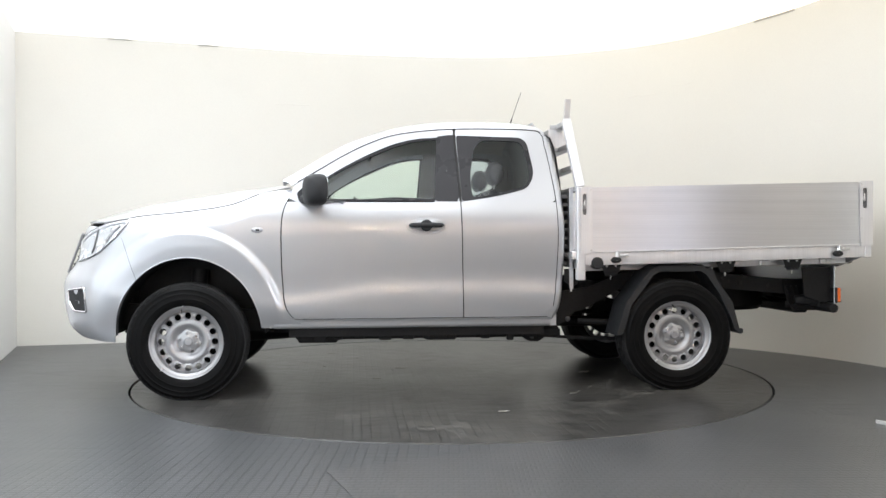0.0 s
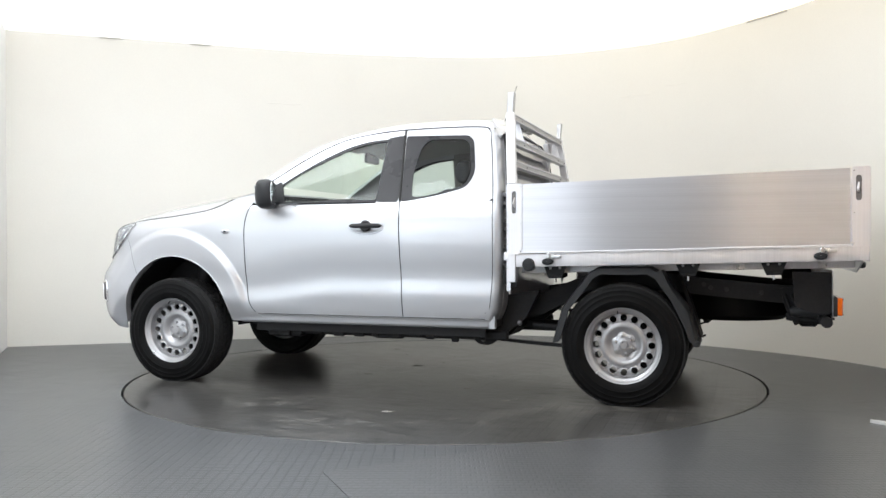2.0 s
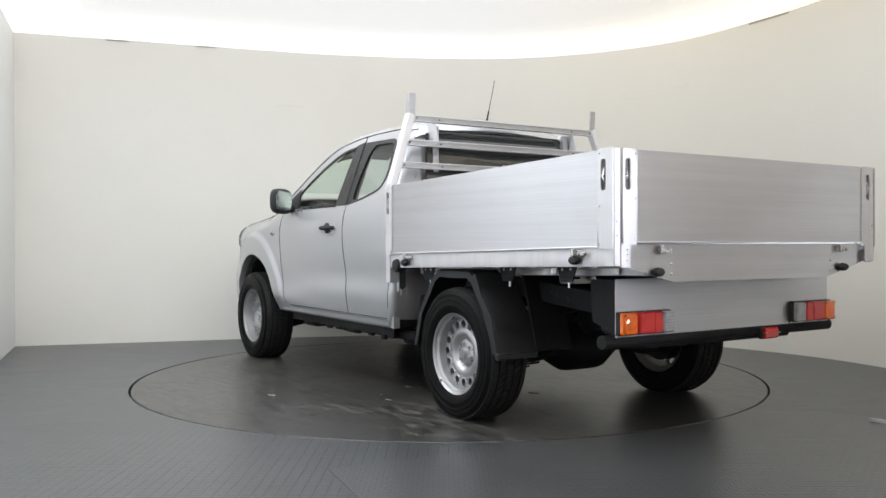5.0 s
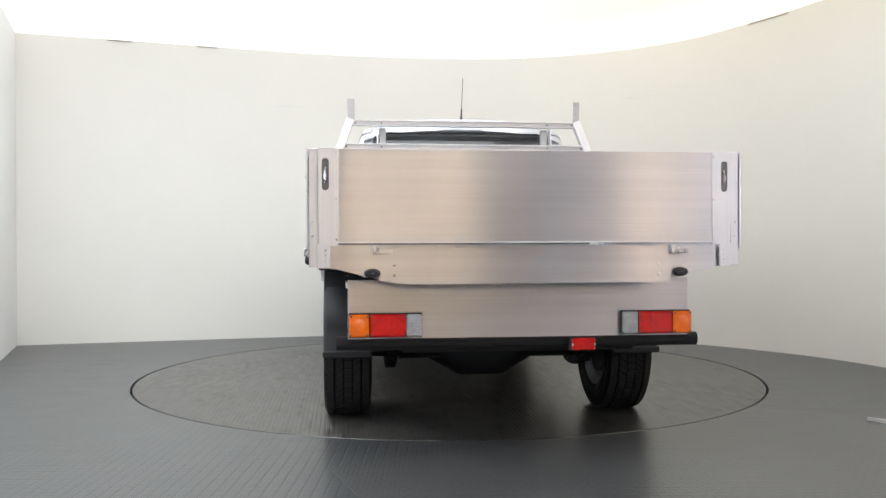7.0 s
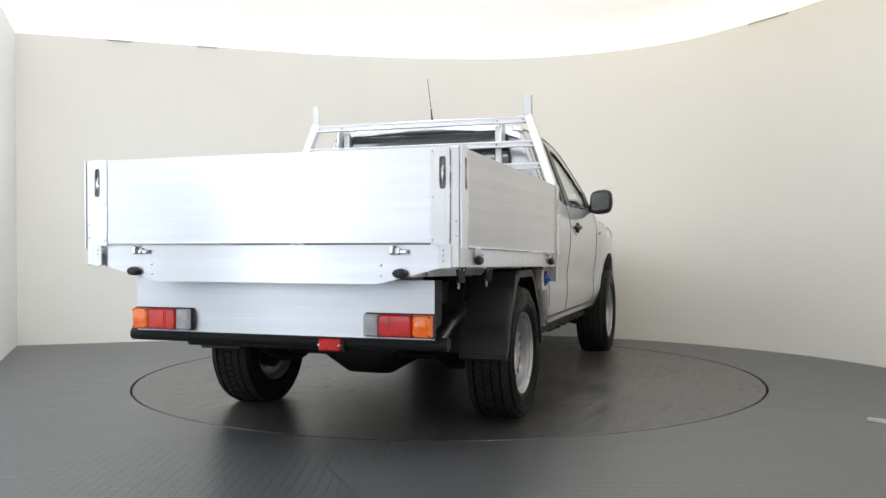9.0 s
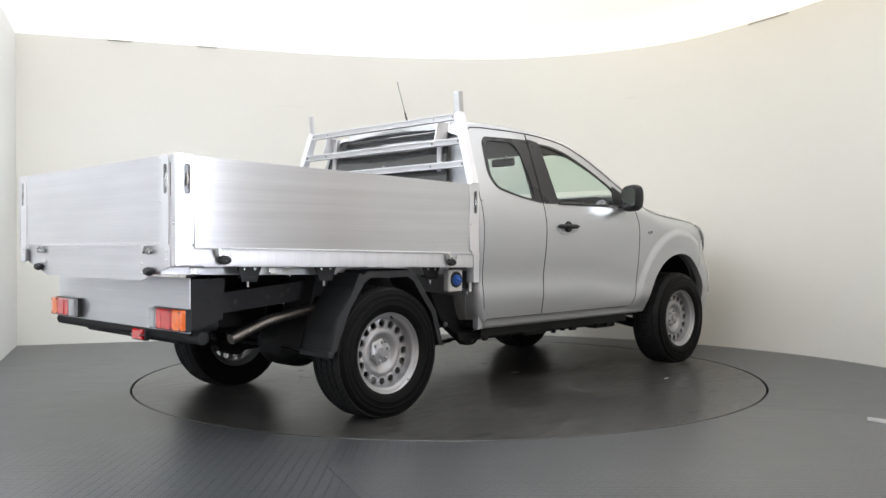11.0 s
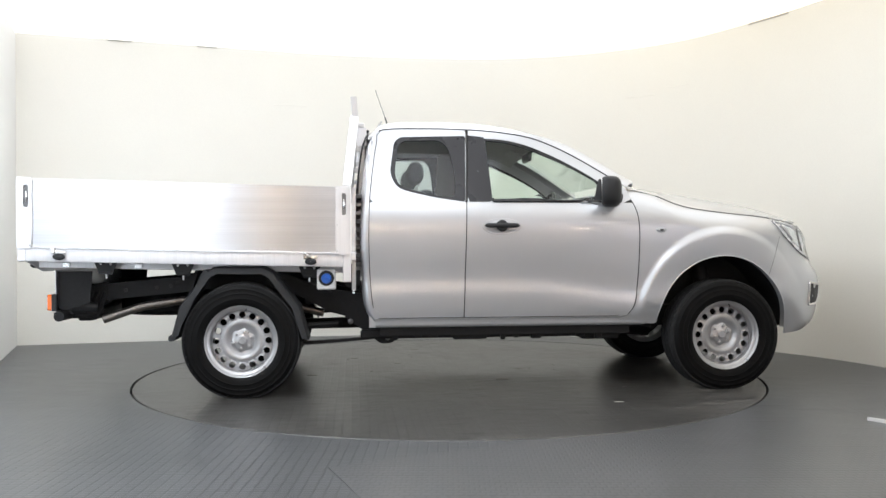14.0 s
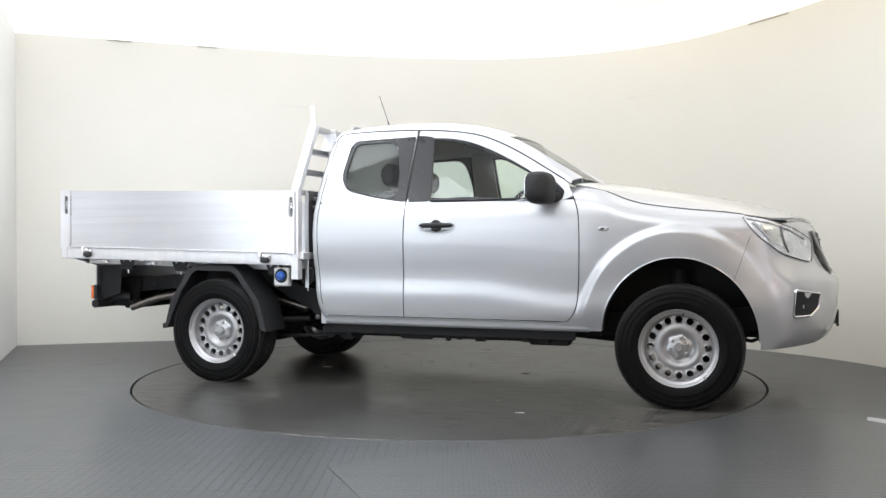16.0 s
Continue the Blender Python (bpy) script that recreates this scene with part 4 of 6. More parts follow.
def build_cab(root):
    """Roof, rails, back panel, sills and floor of the cab."""
    xs = [0.80, 0.82, 0.85, 0.90] + steps(0.96, 2.02, 26)
    rows = []
    for x in xs:
        xr = max(x, 0.86)
        yr, zr = roof_half(xr), rail_z(xr)
        fall = 0.055 * max(0.0, (0.93 - x) / 0.13) ** 2
        crown = interp(x, [(0.8, 0.078), (1.0, 0.095), (1.5, 0.101), (1.8, 0.098), (2.02, 0.090)])
        row = []
        for v in steps(-1, 1, 40):
            a = abs(v)
            bow = 0.06 * (1 - a ** 2) * smooth(1.6, 2.02, x)
            row.append((x + bow, v * yr, zr - 0.012 + crown * (1 - a ** 2.6) ** 0.8 - fall - 0.35 * bow))
        rows.append(row)
    roof = part("roof", Shape().grid(rows), PAINT, root, thick=0.01)
    part("headliner", Shape().grid([[(p[0] * 0.97 + 0.04, p[1] * 0.93, p[2] - 0.035) for p in r] for r in rows[3:]]), HEADLINER, roof, "pale cloth headliner", thick=0.008)
    s = Shape().tube([(0.956, -0.01, 1.80), (0.956, -0.01, 1.845)], [0.013, 0.008], 10)
    s.tube([(0.956, -0.01, 1.84), (0.935, -0.01, 1.90)], [0.006, 0.005], 8)
    s.tube([(0.935, -0.01, 1.90), (0.865, -0.01, 2.10)], 0.0022, 6)
    part("aerial", s, PLASTIC, root, "thin black whip aerial")
    for sg in (-1, 1):
        # roof rail and windscreen pillar
        s, rows = Shape(), []
        for x in steps(0.845, 2.515, 60):
            z = rail_z(x)
            y = half_width(min(x, 2.45), z)
            y2 = half_width(min(x, 2.45), z - 0.02)
            k = smooth(1.8, 2.1, x)
            rows.append([(x - 0.004 * k, sg * (y2 + 0.001), z - 0.019), (x, sg * (y + 0.002), z - 0.003),
                         (x + 0.014 * k, sg * (y - 0.012), z + 0.008), (x + 0.055 * k, sg * (y - 0.055), z + 0.016 + 0.004 * k), (x + 0.05 * k, sg * (y - 0.075), z - 0.01)])
        rail = part("roof_rail", s.grid(rows), PAINT, root, thick=0.008)
        s = Shape().tube([(x, sg * (half_width(min(x, 2.45), rail_z(x) - 0.0205) + 0.0005), rail_z(x) - 0.0205) for x in steps(0.87, 2.47, 50)], 0.004, 6)
        part("panel_gap", s, SEAM, rail)
        # rear corner panel behind the rear door
        s, rows = Shape(), []
        for z in steps(0.47, 1.735, 44):
            x0 = cab_rear(z)
            y0 = half_width(1.0, z)
            row = [(x0 + 0.0255 + 0.10 * max(0.0, 1 - (z - 0.492) / 0.06) ** 2 * (z < 0.56), sg * y0, z)]
            for k in range(8):
                a = (math.pi / 2) * k / 7
                row.append((x0 + 0.010 - 0.035 * math.sin(a), sg * (y0 - 0.035 * (1 - math.cos(a)) * 1.4), z))
            row.append((x0 - 0.027, sg * (y0 - 0.12), z))
            rows.append(row)
        part("cab_corner", s.grid(rows), PAINT, root, thick=0.008)
        pts = [(cab_rear(z) + 0.026, z) for z in steps(0.56, 1.62, 30)] + [(0.856, 1.68), (0.88, 1.712)]
        seam_line(pts, sg, root)
        seam_line([(door_split(z), z) for z in steps(1.243, 1.688, 12)], sg, root, "pillar_gap", 0.0085)
        seam_line([(door_split(z), z) for z in steps(0.493, 1.725, 30)], sg, root)
        seam_line([(door_front(z), z) for z in steps(0.50, 1.30, 24)], sg, root)
        # sill below the doors
        s, rows = Shape(), []
        for x in steps(0.84, 2.62, 30):
            rows.append([(x, sg * 0.80, 0.425), (x, sg * 0.835, 0.430), (x, sg * 0.846, 0.452), (x, sg * 0.842, 0.470), (x, sg * 0.856, 0.487), (x, sg * 0.82, 0.492)])
        part("sill", s.grid(rows), PAINT, root, sharp=60)
        part("sill_gap", Shape().tube([(x, sg * 0.848, 0.489) for x in steps(0.86, 2.44, 8)], 0.004, 6), SEAM, root)
        part("pinch_weld", Shape().box((1.70, sg * 0.79, 0.40), (1.66, 0.012, 0.06), 0.002), CHASSIS, root)
        part("cab_foot_panel", Shape().prism([(0.80, 0.60), (0.86, 0.47), (0.93, 0.43), (0.80, 0.43)], "y", sg * 0.79, sg * 0.835), PAINT, root)
    # back panel and window
    rows = []
    for z in steps(0.47, 1.80, 24):
        x0 = cab_rear(min(z, 1.70)) - 0.029 + (0.06 * smooth(1.70, 1.80, z))
        yh = half_width(1.0, min(z, 1.735)) - 0.11 * (1 if z < 1.735 else 1.3)
        rows.append([(x0 - 0.02 * (1 - v * v), v * yh, z + (0.02 * (1 - v * v) if z > 1.75 else 0)) for v in steps(-1, 1, 16)])
    back = part("cab_back", Shape().grid(rows), PAINT, root, thick=0.01)
    def back_x(z, lift):
        return cab_rear(min(z, 1.70)) - 0.052 - lift
    loop = rounded([(-0.645, 1.30), (-0.595, 1.712), (0.595, 1.712), (0.645, 1.30)], 0.05, 5)
    centre = (0.0, 1.50)
    lp = rays(loop, centre, 64)
    s = Shape().grid([[(back_x(centre[1] + (p[1] - centre[1]) * t, 0.010), p[0] * t, centre[1] + (p[1] - centre[1]) * t) for p in lp] for t in (1.0, 0.7, 0.02)], closed=True)
    part("rear_window", s, BACKGLASS, back, "dark glass rear window")
    part("rear_window_seal", Shape().tube([(back_x(p[1], 0.010), p[0], p[1]) for p in lp + lp[:1]], 0.006, 8), PLASTIC, back)
    part("high_brake_light", Shape().box((0.80, 0, 1.775), (0.03, 0.30, 0.026), 0.005), GLOSSBLACK, back, "dark high brake lamp")
    # windscreen
    rows = []
    for t in steps(0, 1, 14):
        xe = 2.03 + (2.48 - 2.03) * t
        ze = rail_z(xe)
        ye = half_width(min(xe, 2.45), ze) - 0.05
        rows.append([(xe + 0.004 + (0.022 + 0.04 * t) * (1 - v * v), v * ye, ze + 0.004 + (0.060 - 0.050 * t) * (1 - abs(v) ** 2.4)) for v in steps(-1, 1, 28)])
    ws = part("windscreen", Shape().grid(rows), GLASS, root, "clear curved windscreen")
    ws.visible_shadow = False
    # floor, firewall and cabin
    part("cab_floor", Shape().box((1.70, 0, 0.46), (1.80, 1.60, 0.05), 0.01), CHASSIS, root)
    part("firewall", Shape().box((2.60, 0, 0.86), (0.05, 1.50, 0.80), 0.02), CHASSIS, root)
    part("back_trim", Shape().box((0.84, 0, 0.90), (0.03, 1.52, 0.80), 0.01), TRIM, root)
    dash = Shape().prism(rounded([(2.18, 0.72), (2.16, 1.10), (2.22, 1.20), (2.36, 1.235), (2.60, 1.24), (2.60, 0.72)], 0.05, 4), "y", -0.74, 0.74)
    part("dashboard", dash, PLASTIC, root, "dark grey dashboard")
    part("instrument_hood", Shape().prism(rounded([(2.16, 1.16), (2.18, 1.25), (2.30, 1.28), (2.42, 1.24), (2.42, 1.16)], 0.03, 4), "y", -0.55, -0.20), PLASTIC, root)
    sw = Shape()
    c = Vector((2.02, -0.375, 1.155))
    tilt = Euler((0, radians(-62), 0)).to_matrix()
    sw.tube([c + tilt @ Vector((0.185 * math.cos(a), 0.185 * math.sin(a), 0)) for a in steps(0, 2 * math.pi, 40)], 0.015, 8, caps=False)
    for a in (radians(90), radians(-90), radians(180)):
        sw.tube([c + tilt @ Vector((0.04 * math.cos(a), 0.04 * math.sin(a), -0.02)), c + tilt @ Vector((0.18 * math.cos(a), 0.18 * math.sin(a), 0))], 0.016, 8)
    sw.lathe([(0.001, 0.01), (0.06, 0.005), (0.065, -0.03)], 20, "x", tuple(c), -1)
    sw.tube([c, c + Vector((0.22, 0, -0.10))], 0.035, 10)
    part("steering_wheel", sw, PLASTIC, root, "dark steering wheel")
    part("rear_view_mirror", Shape().box((2.00, 0.0, 1.61), (0.03, 0.23, 0.065), 0.014).tube([(2.01, 0, 1.63), (2.05, 0, 1.665)], 0.009, 6), PLASTIC, root)
    for y in (-0.37, 0.37):
        # a sun visor and a seat for each side
        part("sun_visor", Shape().box((1.97, y, 1.665), (0.13, 0.36, 0.016), 0.006, pose(0, 0, 0, 0, 24, 0)), HEADLINER, root)
        prof = rounded([(1.42, 0.72), (1.22, 1.02), (1.12, 1.30), (1.18, 1.34), (1.27, 1.30), (1.44, 1.00), (1.56, 0.86), (1.92, 0.86), (1.95, 0.74), (1.80, 0.68)], 0.05, 4)
        seat = part("front_seat", Shape().prism(prof, "y", y - 0.24, y + 0.24), SEAT, root, "dark grey cloth seat")
        hr = []
        for t in steps(-1, 1, 10):
            k = (1 - abs(t) ** 3) ** 0.4 if abs(t) < 1 else 0.0
            hr.append([(1.130 + 0.06 * k * math.cos(a), y + 0.135 * t, 1.455 + 0.085 * k * math.sin(a)) for a in steps(0, 2 * math.pi * 17 / 18, 17)])
        part("headrest", Shape().grid(hr, closed=True), SEAT, seat)
        for d in (-0.06, 0.06):
            part("headrest_post", Shape().tube([(1.150, y + d, 1.30), (1.135, y + d, 1.42)], 0.006, 6), ZINC, seat)


# ---------------------------------------------------------------- wheels
def build_wheel(root, x, sg):
    """Steel wheel with a ring of round holes, hub cap and a treaded tyre. Its outer face looks along y."""
    R, cy, cz = 0.370, 0.797 if x > 1.0 else 0.785, 0.358
    def at(s):
        s.v = [(p[0] + x, sg * (p[1] + cy), p[2] + cz) for p in s.v]
        return s
    disc = Shape()
    n = 16
    ri, ro, rc, hr = 0.138, 0.190, 0.164, 0.0205
    for k in range(n):
        a0 = 2 * math.pi * k / n
        half = math.pi / n
        outer, inner = [], []
        m = 24
        for j in range(m):
            t = 2 * math.pi * j / m
            dx, dy = math.cos(t), math.sin(t)
            # square cell of the ring read at this angle
            sc = 1 / max(abs(dx), abs(dy))
            u, w = dx * sc, dy * sc
            rr = rc + (ro - rc if u > 0 else rc - ri) * u
            aa = a0 + half * w
            outer.append((rr * math.cos(aa), 0.052 - 0.006 * abs(u), rr * math.sin(aa)))
            inner.append((a0, hr * dx, hr * dy))
        hole = [((rc + q[1]) * math.cos(a0) - q[2] * math.sin(a0), 0.052, (rc + q[1]) * math.sin(a0) + q[2] * math.cos(a0)) for q in inner]
        deep = [(p[0], 0.036, p[2]) for p in hole]
        disc.grid([outer, hole, deep], closed=True)
    disc.lathe([(0.138, 0.046), (0.132, 0.050), (0.120, 0.056), (0.108, 0.055), (0.096, 0.046), (0.086, 0.034), (0.078, 0.028), (0.02, 0.028), (0.001, 0.028)], 64)
    wheel = part("wheel", at(disc), STEEL, root, "silver steel wheel with round holes", sharp=40)
    rim = Shape().lathe([(0.190, 0.046), (0.194, 0.060), (0.197, 0.085), (0.206, 0.094), (0.222, 0.098), (0.229, 0.104), (0.231, 0.110), (0.226, 0.113), (0.219, 0.108),
                         (0.214, 0.098)], 72)
    rim.lathe([(0.21, 0.09), (0.19, 0.04), (0.19, -0.08), (0.215, -0.11), (0.225, -0.115)], 48)
    part("rim", at(rim), STEEL, wheel)
    part("brake_drum", at(Shape().lathe([(0.001, 0.005), (0.14, 0.005), (0.15, -0.01), (0.15, -0.09), (0.001, -0.09)], 36)), CHASSIS, wheel)
    hub = Shape().lathe([(0.001, 0.058), (0.022, 0.058), (0.026, 0.053), (0.027, 0.046), (0.034, 0.043)], 36)
    lobes = []
    for r, o, k in ((0.030, 0.043, 0.0), (0.044, 0.041, 0.02), (0.062, 0.039, 0.06), (0.070, 0.034, 0.07), (0.071, 0.024, 0.07)):
        lobes.append([(r * (1 + k * math.cos(6 * a - 1.88)) * math.cos(a), o, r * (1 + k * math.cos(6 * a - 1.88)) * math.sin(a)) for a in (2 * math.pi * q / 72 for q in range(72))])
    hub.grid(lobes, closed=True)
    for k in range(6):
        a = 2 * math.pi * (k + 0.3) / 6
        hub.lathe([(0.001, 0.052), (0.008, 0.051), (0.010, 0.046), (0.011, 0.034)], 6, "y", (0.054 * math.cos(a), 0, 0.054 * math.sin(a)))
    part("hub_cap", at(hub), HUB, wheel, "bright hub with six nuts")
    part("valve", at(Shape().tube([(0.03, 0.092, 0.203), (0.028, 0.112, 0.190)], 0.004, 6)), PLASTIC, wheel)
    part("wheel_weight", at(Shape().box((0.15, 0.112, -0.165), (0.03, 0.006, 0.010), 0.002, pose(0, 0, 0, 0, 42, 0))), ZINC, wheel)
    prof = [(0.215, 0.098), (0.228, 0.114), (0.250, 0.124), (0.268, 0.1265), (0.270, 0.1285), (0.273, 0.1270), (0.300, 0.1280), (0.302, 0.1300), (0.306, 0.1278), (0.322, 0.126), (0.330, 0.127), (0.340, 0.121), (0.352, 0.113), (0.358, 0.100), (0.359, 0.080),
            (0.360, 0.04), (0.360, 0.0)]
    tyre = Shape().lathe(prof + [(r, -o) for r, o in prof[-2::-1]], 96)
    # tread blocks in five ribs with slanting cuts
    tread = Shape()
    blocks = 60
    for row, (o0, o1) in enumerate(((-0.112, -0.078), (-0.066, -0.028), (-0.020, 0.020), (0.028, 0.066), (0.078, 0.112))):
        drop = 0.010 if row in (0, 4) else 0.0
        for k in range(blocks):
            a = 2 * math.pi * (k + 0.5 * (row % 2)) / blocks
            da = 2 * math.pi / blocks * (0.46 if row in (0, 4) else 0.40)
            sl = 0.045 * (1 if row % 2 else -1) * (0 if row == 2 else 1)
            vs = []
            for rr in (0.352, R):
                for o, kk in ((o0, -1), (o1, 1)):
                    e = rr - (drop if (o == o0 and row == 0) or (o == o1 and row == 4) else 0.0)
                    for d in (-da, da):
                        b = a + d + sl * kk
                        vs.append((e * math.cos(b), o, e * math.sin(b)))
            tread.add(vs, [(4, 5, 7, 6), (0, 1, 5, 4), (2, 6, 7, 3), (0, 4, 6, 2), (1, 3, 7, 5)])
    # raised moulding rings and shoulder lugs on the wall
    for k in range(48):
        a = 2 * math.pi * k / 48
        p = [(0.345, 0.116), (0.357, 0.103)]
        vs = []
        for r, o in p:
            for d in (-0.022, 0.022):
                vs.append((r * math.cos(a + d), o + 0.004, r * math.sin(a + d)))
                vs.append((r * math.cos(a + d), o - 0.006, r * math.sin(a + d)))
        tyre.add(vs, [(0, 2, 6, 4), (0, 4, 5, 1), (2, 3, 7, 6), (4, 6, 7, 5), (0, 1, 3, 2)])
    part("tyre", at(tyre), RUBBER, wheel, "black road tyre with cut tread", sharp=30)
    part("tread", at(tread), TREAD, wheel, "dusty black tread blocks", sharp=30)
    return wheel


# ---------------------------------------------------------------- tray
RAKE = -0.024


def rake(s):
    s.v = [(p[0], p[1], p[2] + RAKE * p[0]) for p in s.v]
    return s


def slot_plate_shape(axis, w0, w1, z0, z1, cu, cz, a, b):
    """A plate with a round-ended latch slot."""
    hole = rounded([(cu - 0.015, cz - 0.068), (cu + 0.015, cz - 0.068), (cu + 0.015, cz + 0.068), (cu - 0.015, cz + 0.068)], 0.0135, 4)
    outer = [(w0, z0), (w1, z0), (w1, z1), (w0, z1)]
    n = 72
    return Shape().ring(rays(outer, (cu, cz), n), rays(hole, (cu, cz), n), axis, a, b)


def knob(root, x, y, z, nx, ny):
    """Black oval rubber buffer on a bracket."""
    s = Shape().lathe([(0.001, 0.030), (0.014, 0.028), (0.020, 0.018), (0.021, 0.006), (0.016, 0.0)], 20, "x")
    ang = math.atan2(ny, nx)
    c, sn = math.cos(ang), math.sin(ang)
    s.v = [(x + c * p[0] - sn * p[1] * 1.7, y + sn * p[0] + c * p[1] * 1.7, z + p[2]) for p in s.v]
    return part("buffer", rake(s), PLASTIC, root, "black oval rubber buffer")


def latch(root, x, y, z, nx, ny):
    """Zinc over-centre catch with two screws."""
    ang = math.atan2(ny, nx)
    m = pose(0, 0, 0, 0, 0, math.degrees(ang))
    at = Vector((x, y, z))
    s = Shape()
    s.box(at + m @ Vector((0.006, 0, 0)), (0.012, 0.050, 0.030), 0.003, m)
    s.box(at + m @ Vector((0.010, 0.032, -0.002)), (0.010, 0.060, 0.018), 0.004, m)
    s.box(at + m @ Vector((0.016, -0.012, 0.006)), (0.022, 0.022, 0.038), 0.004, m)
    for d in (0.018, 0.050):
        s.tube([at + m @ Vector((0.014, d, -0.002)), at + m @ Vector((0.021, d, -0.002))], 0.006, 8)
    part("latch", rake(s), ZINC, root, "zinc-plated board catch")


def rivets(root, pts, axis, sg, r=0.005):
    for p in pts:
        s = Shape().lathe([(0.001, 0.004), (r * 0.7, 0.0032), (r, 0.0)], 10, axis, p, sg)
        part("rivet", rake(s), ZINC, root)


def build_side_board(root, sg):
    y = sg * 0.945
    board = part("side_board", rake(Shape().box((-0.295, sg * 0.938, 1.132), (1.84, 0.010, 0.40), 0.001)), ALU, root, "mill-finish aluminium drop side")
    for z0, z1 in ((0.926, 1.030), (1.030, 1.134), (1.134, 1.237), (1.237, 1.340)):
        part("plank", rake(Shape().box((-0.295, y, (z0 + z1) / 2), (1.85, 0.026, z1 - z0), 0.0003)), ALU, board)
    part("bead", rake(Shape().tube([(-1.225, sg * 0.960, 0.924), (0.635, sg * 0.960, 0.924)], 0.0040, 8)), ALU_POST, board, "bright bead along the board's foot")
    for u0, u1, cu in ((0.590, 0.668, 0.640), (-1.318, -1.226, -1.262)):
        pl = part("latch_plate", rake(slot_plate_shape("y", u0, u1, 0.915, 1.345, cu, 1.232, sg * 0.956, sg * 0.964)), ALU_POST, board, "slotted aluminium end plate")
        part("slot_back", rake(Shape().box((cu, sg * 0.952, 1.232), (0.05, 0.006, 0.15), 0.001)), BRACKET, pl)
        part("slot_lever", rake(Shape().tube([(cu, sg * 0.956, 1.200), (cu + 0.004, sg * 0.962, 1.225), (cu, sg * 0.957, 1.262)], [0.004, 0.008, 0.004], 8)), ZINC, pl)
        e = u0 + 0.010 if cu > 0 else u1 - 0.012
        rivets(pl, [(e, sg * 0.964, z) for z in (0.935, 1.10, 1.325)], "y", sg)
    for x in (0.435, -1.073):
        latch(board, x - 0.02, sg * 0.955, 0.898, 0, sg)
        knob(board, x, sg * 0.950, 0.868, 0, sg)


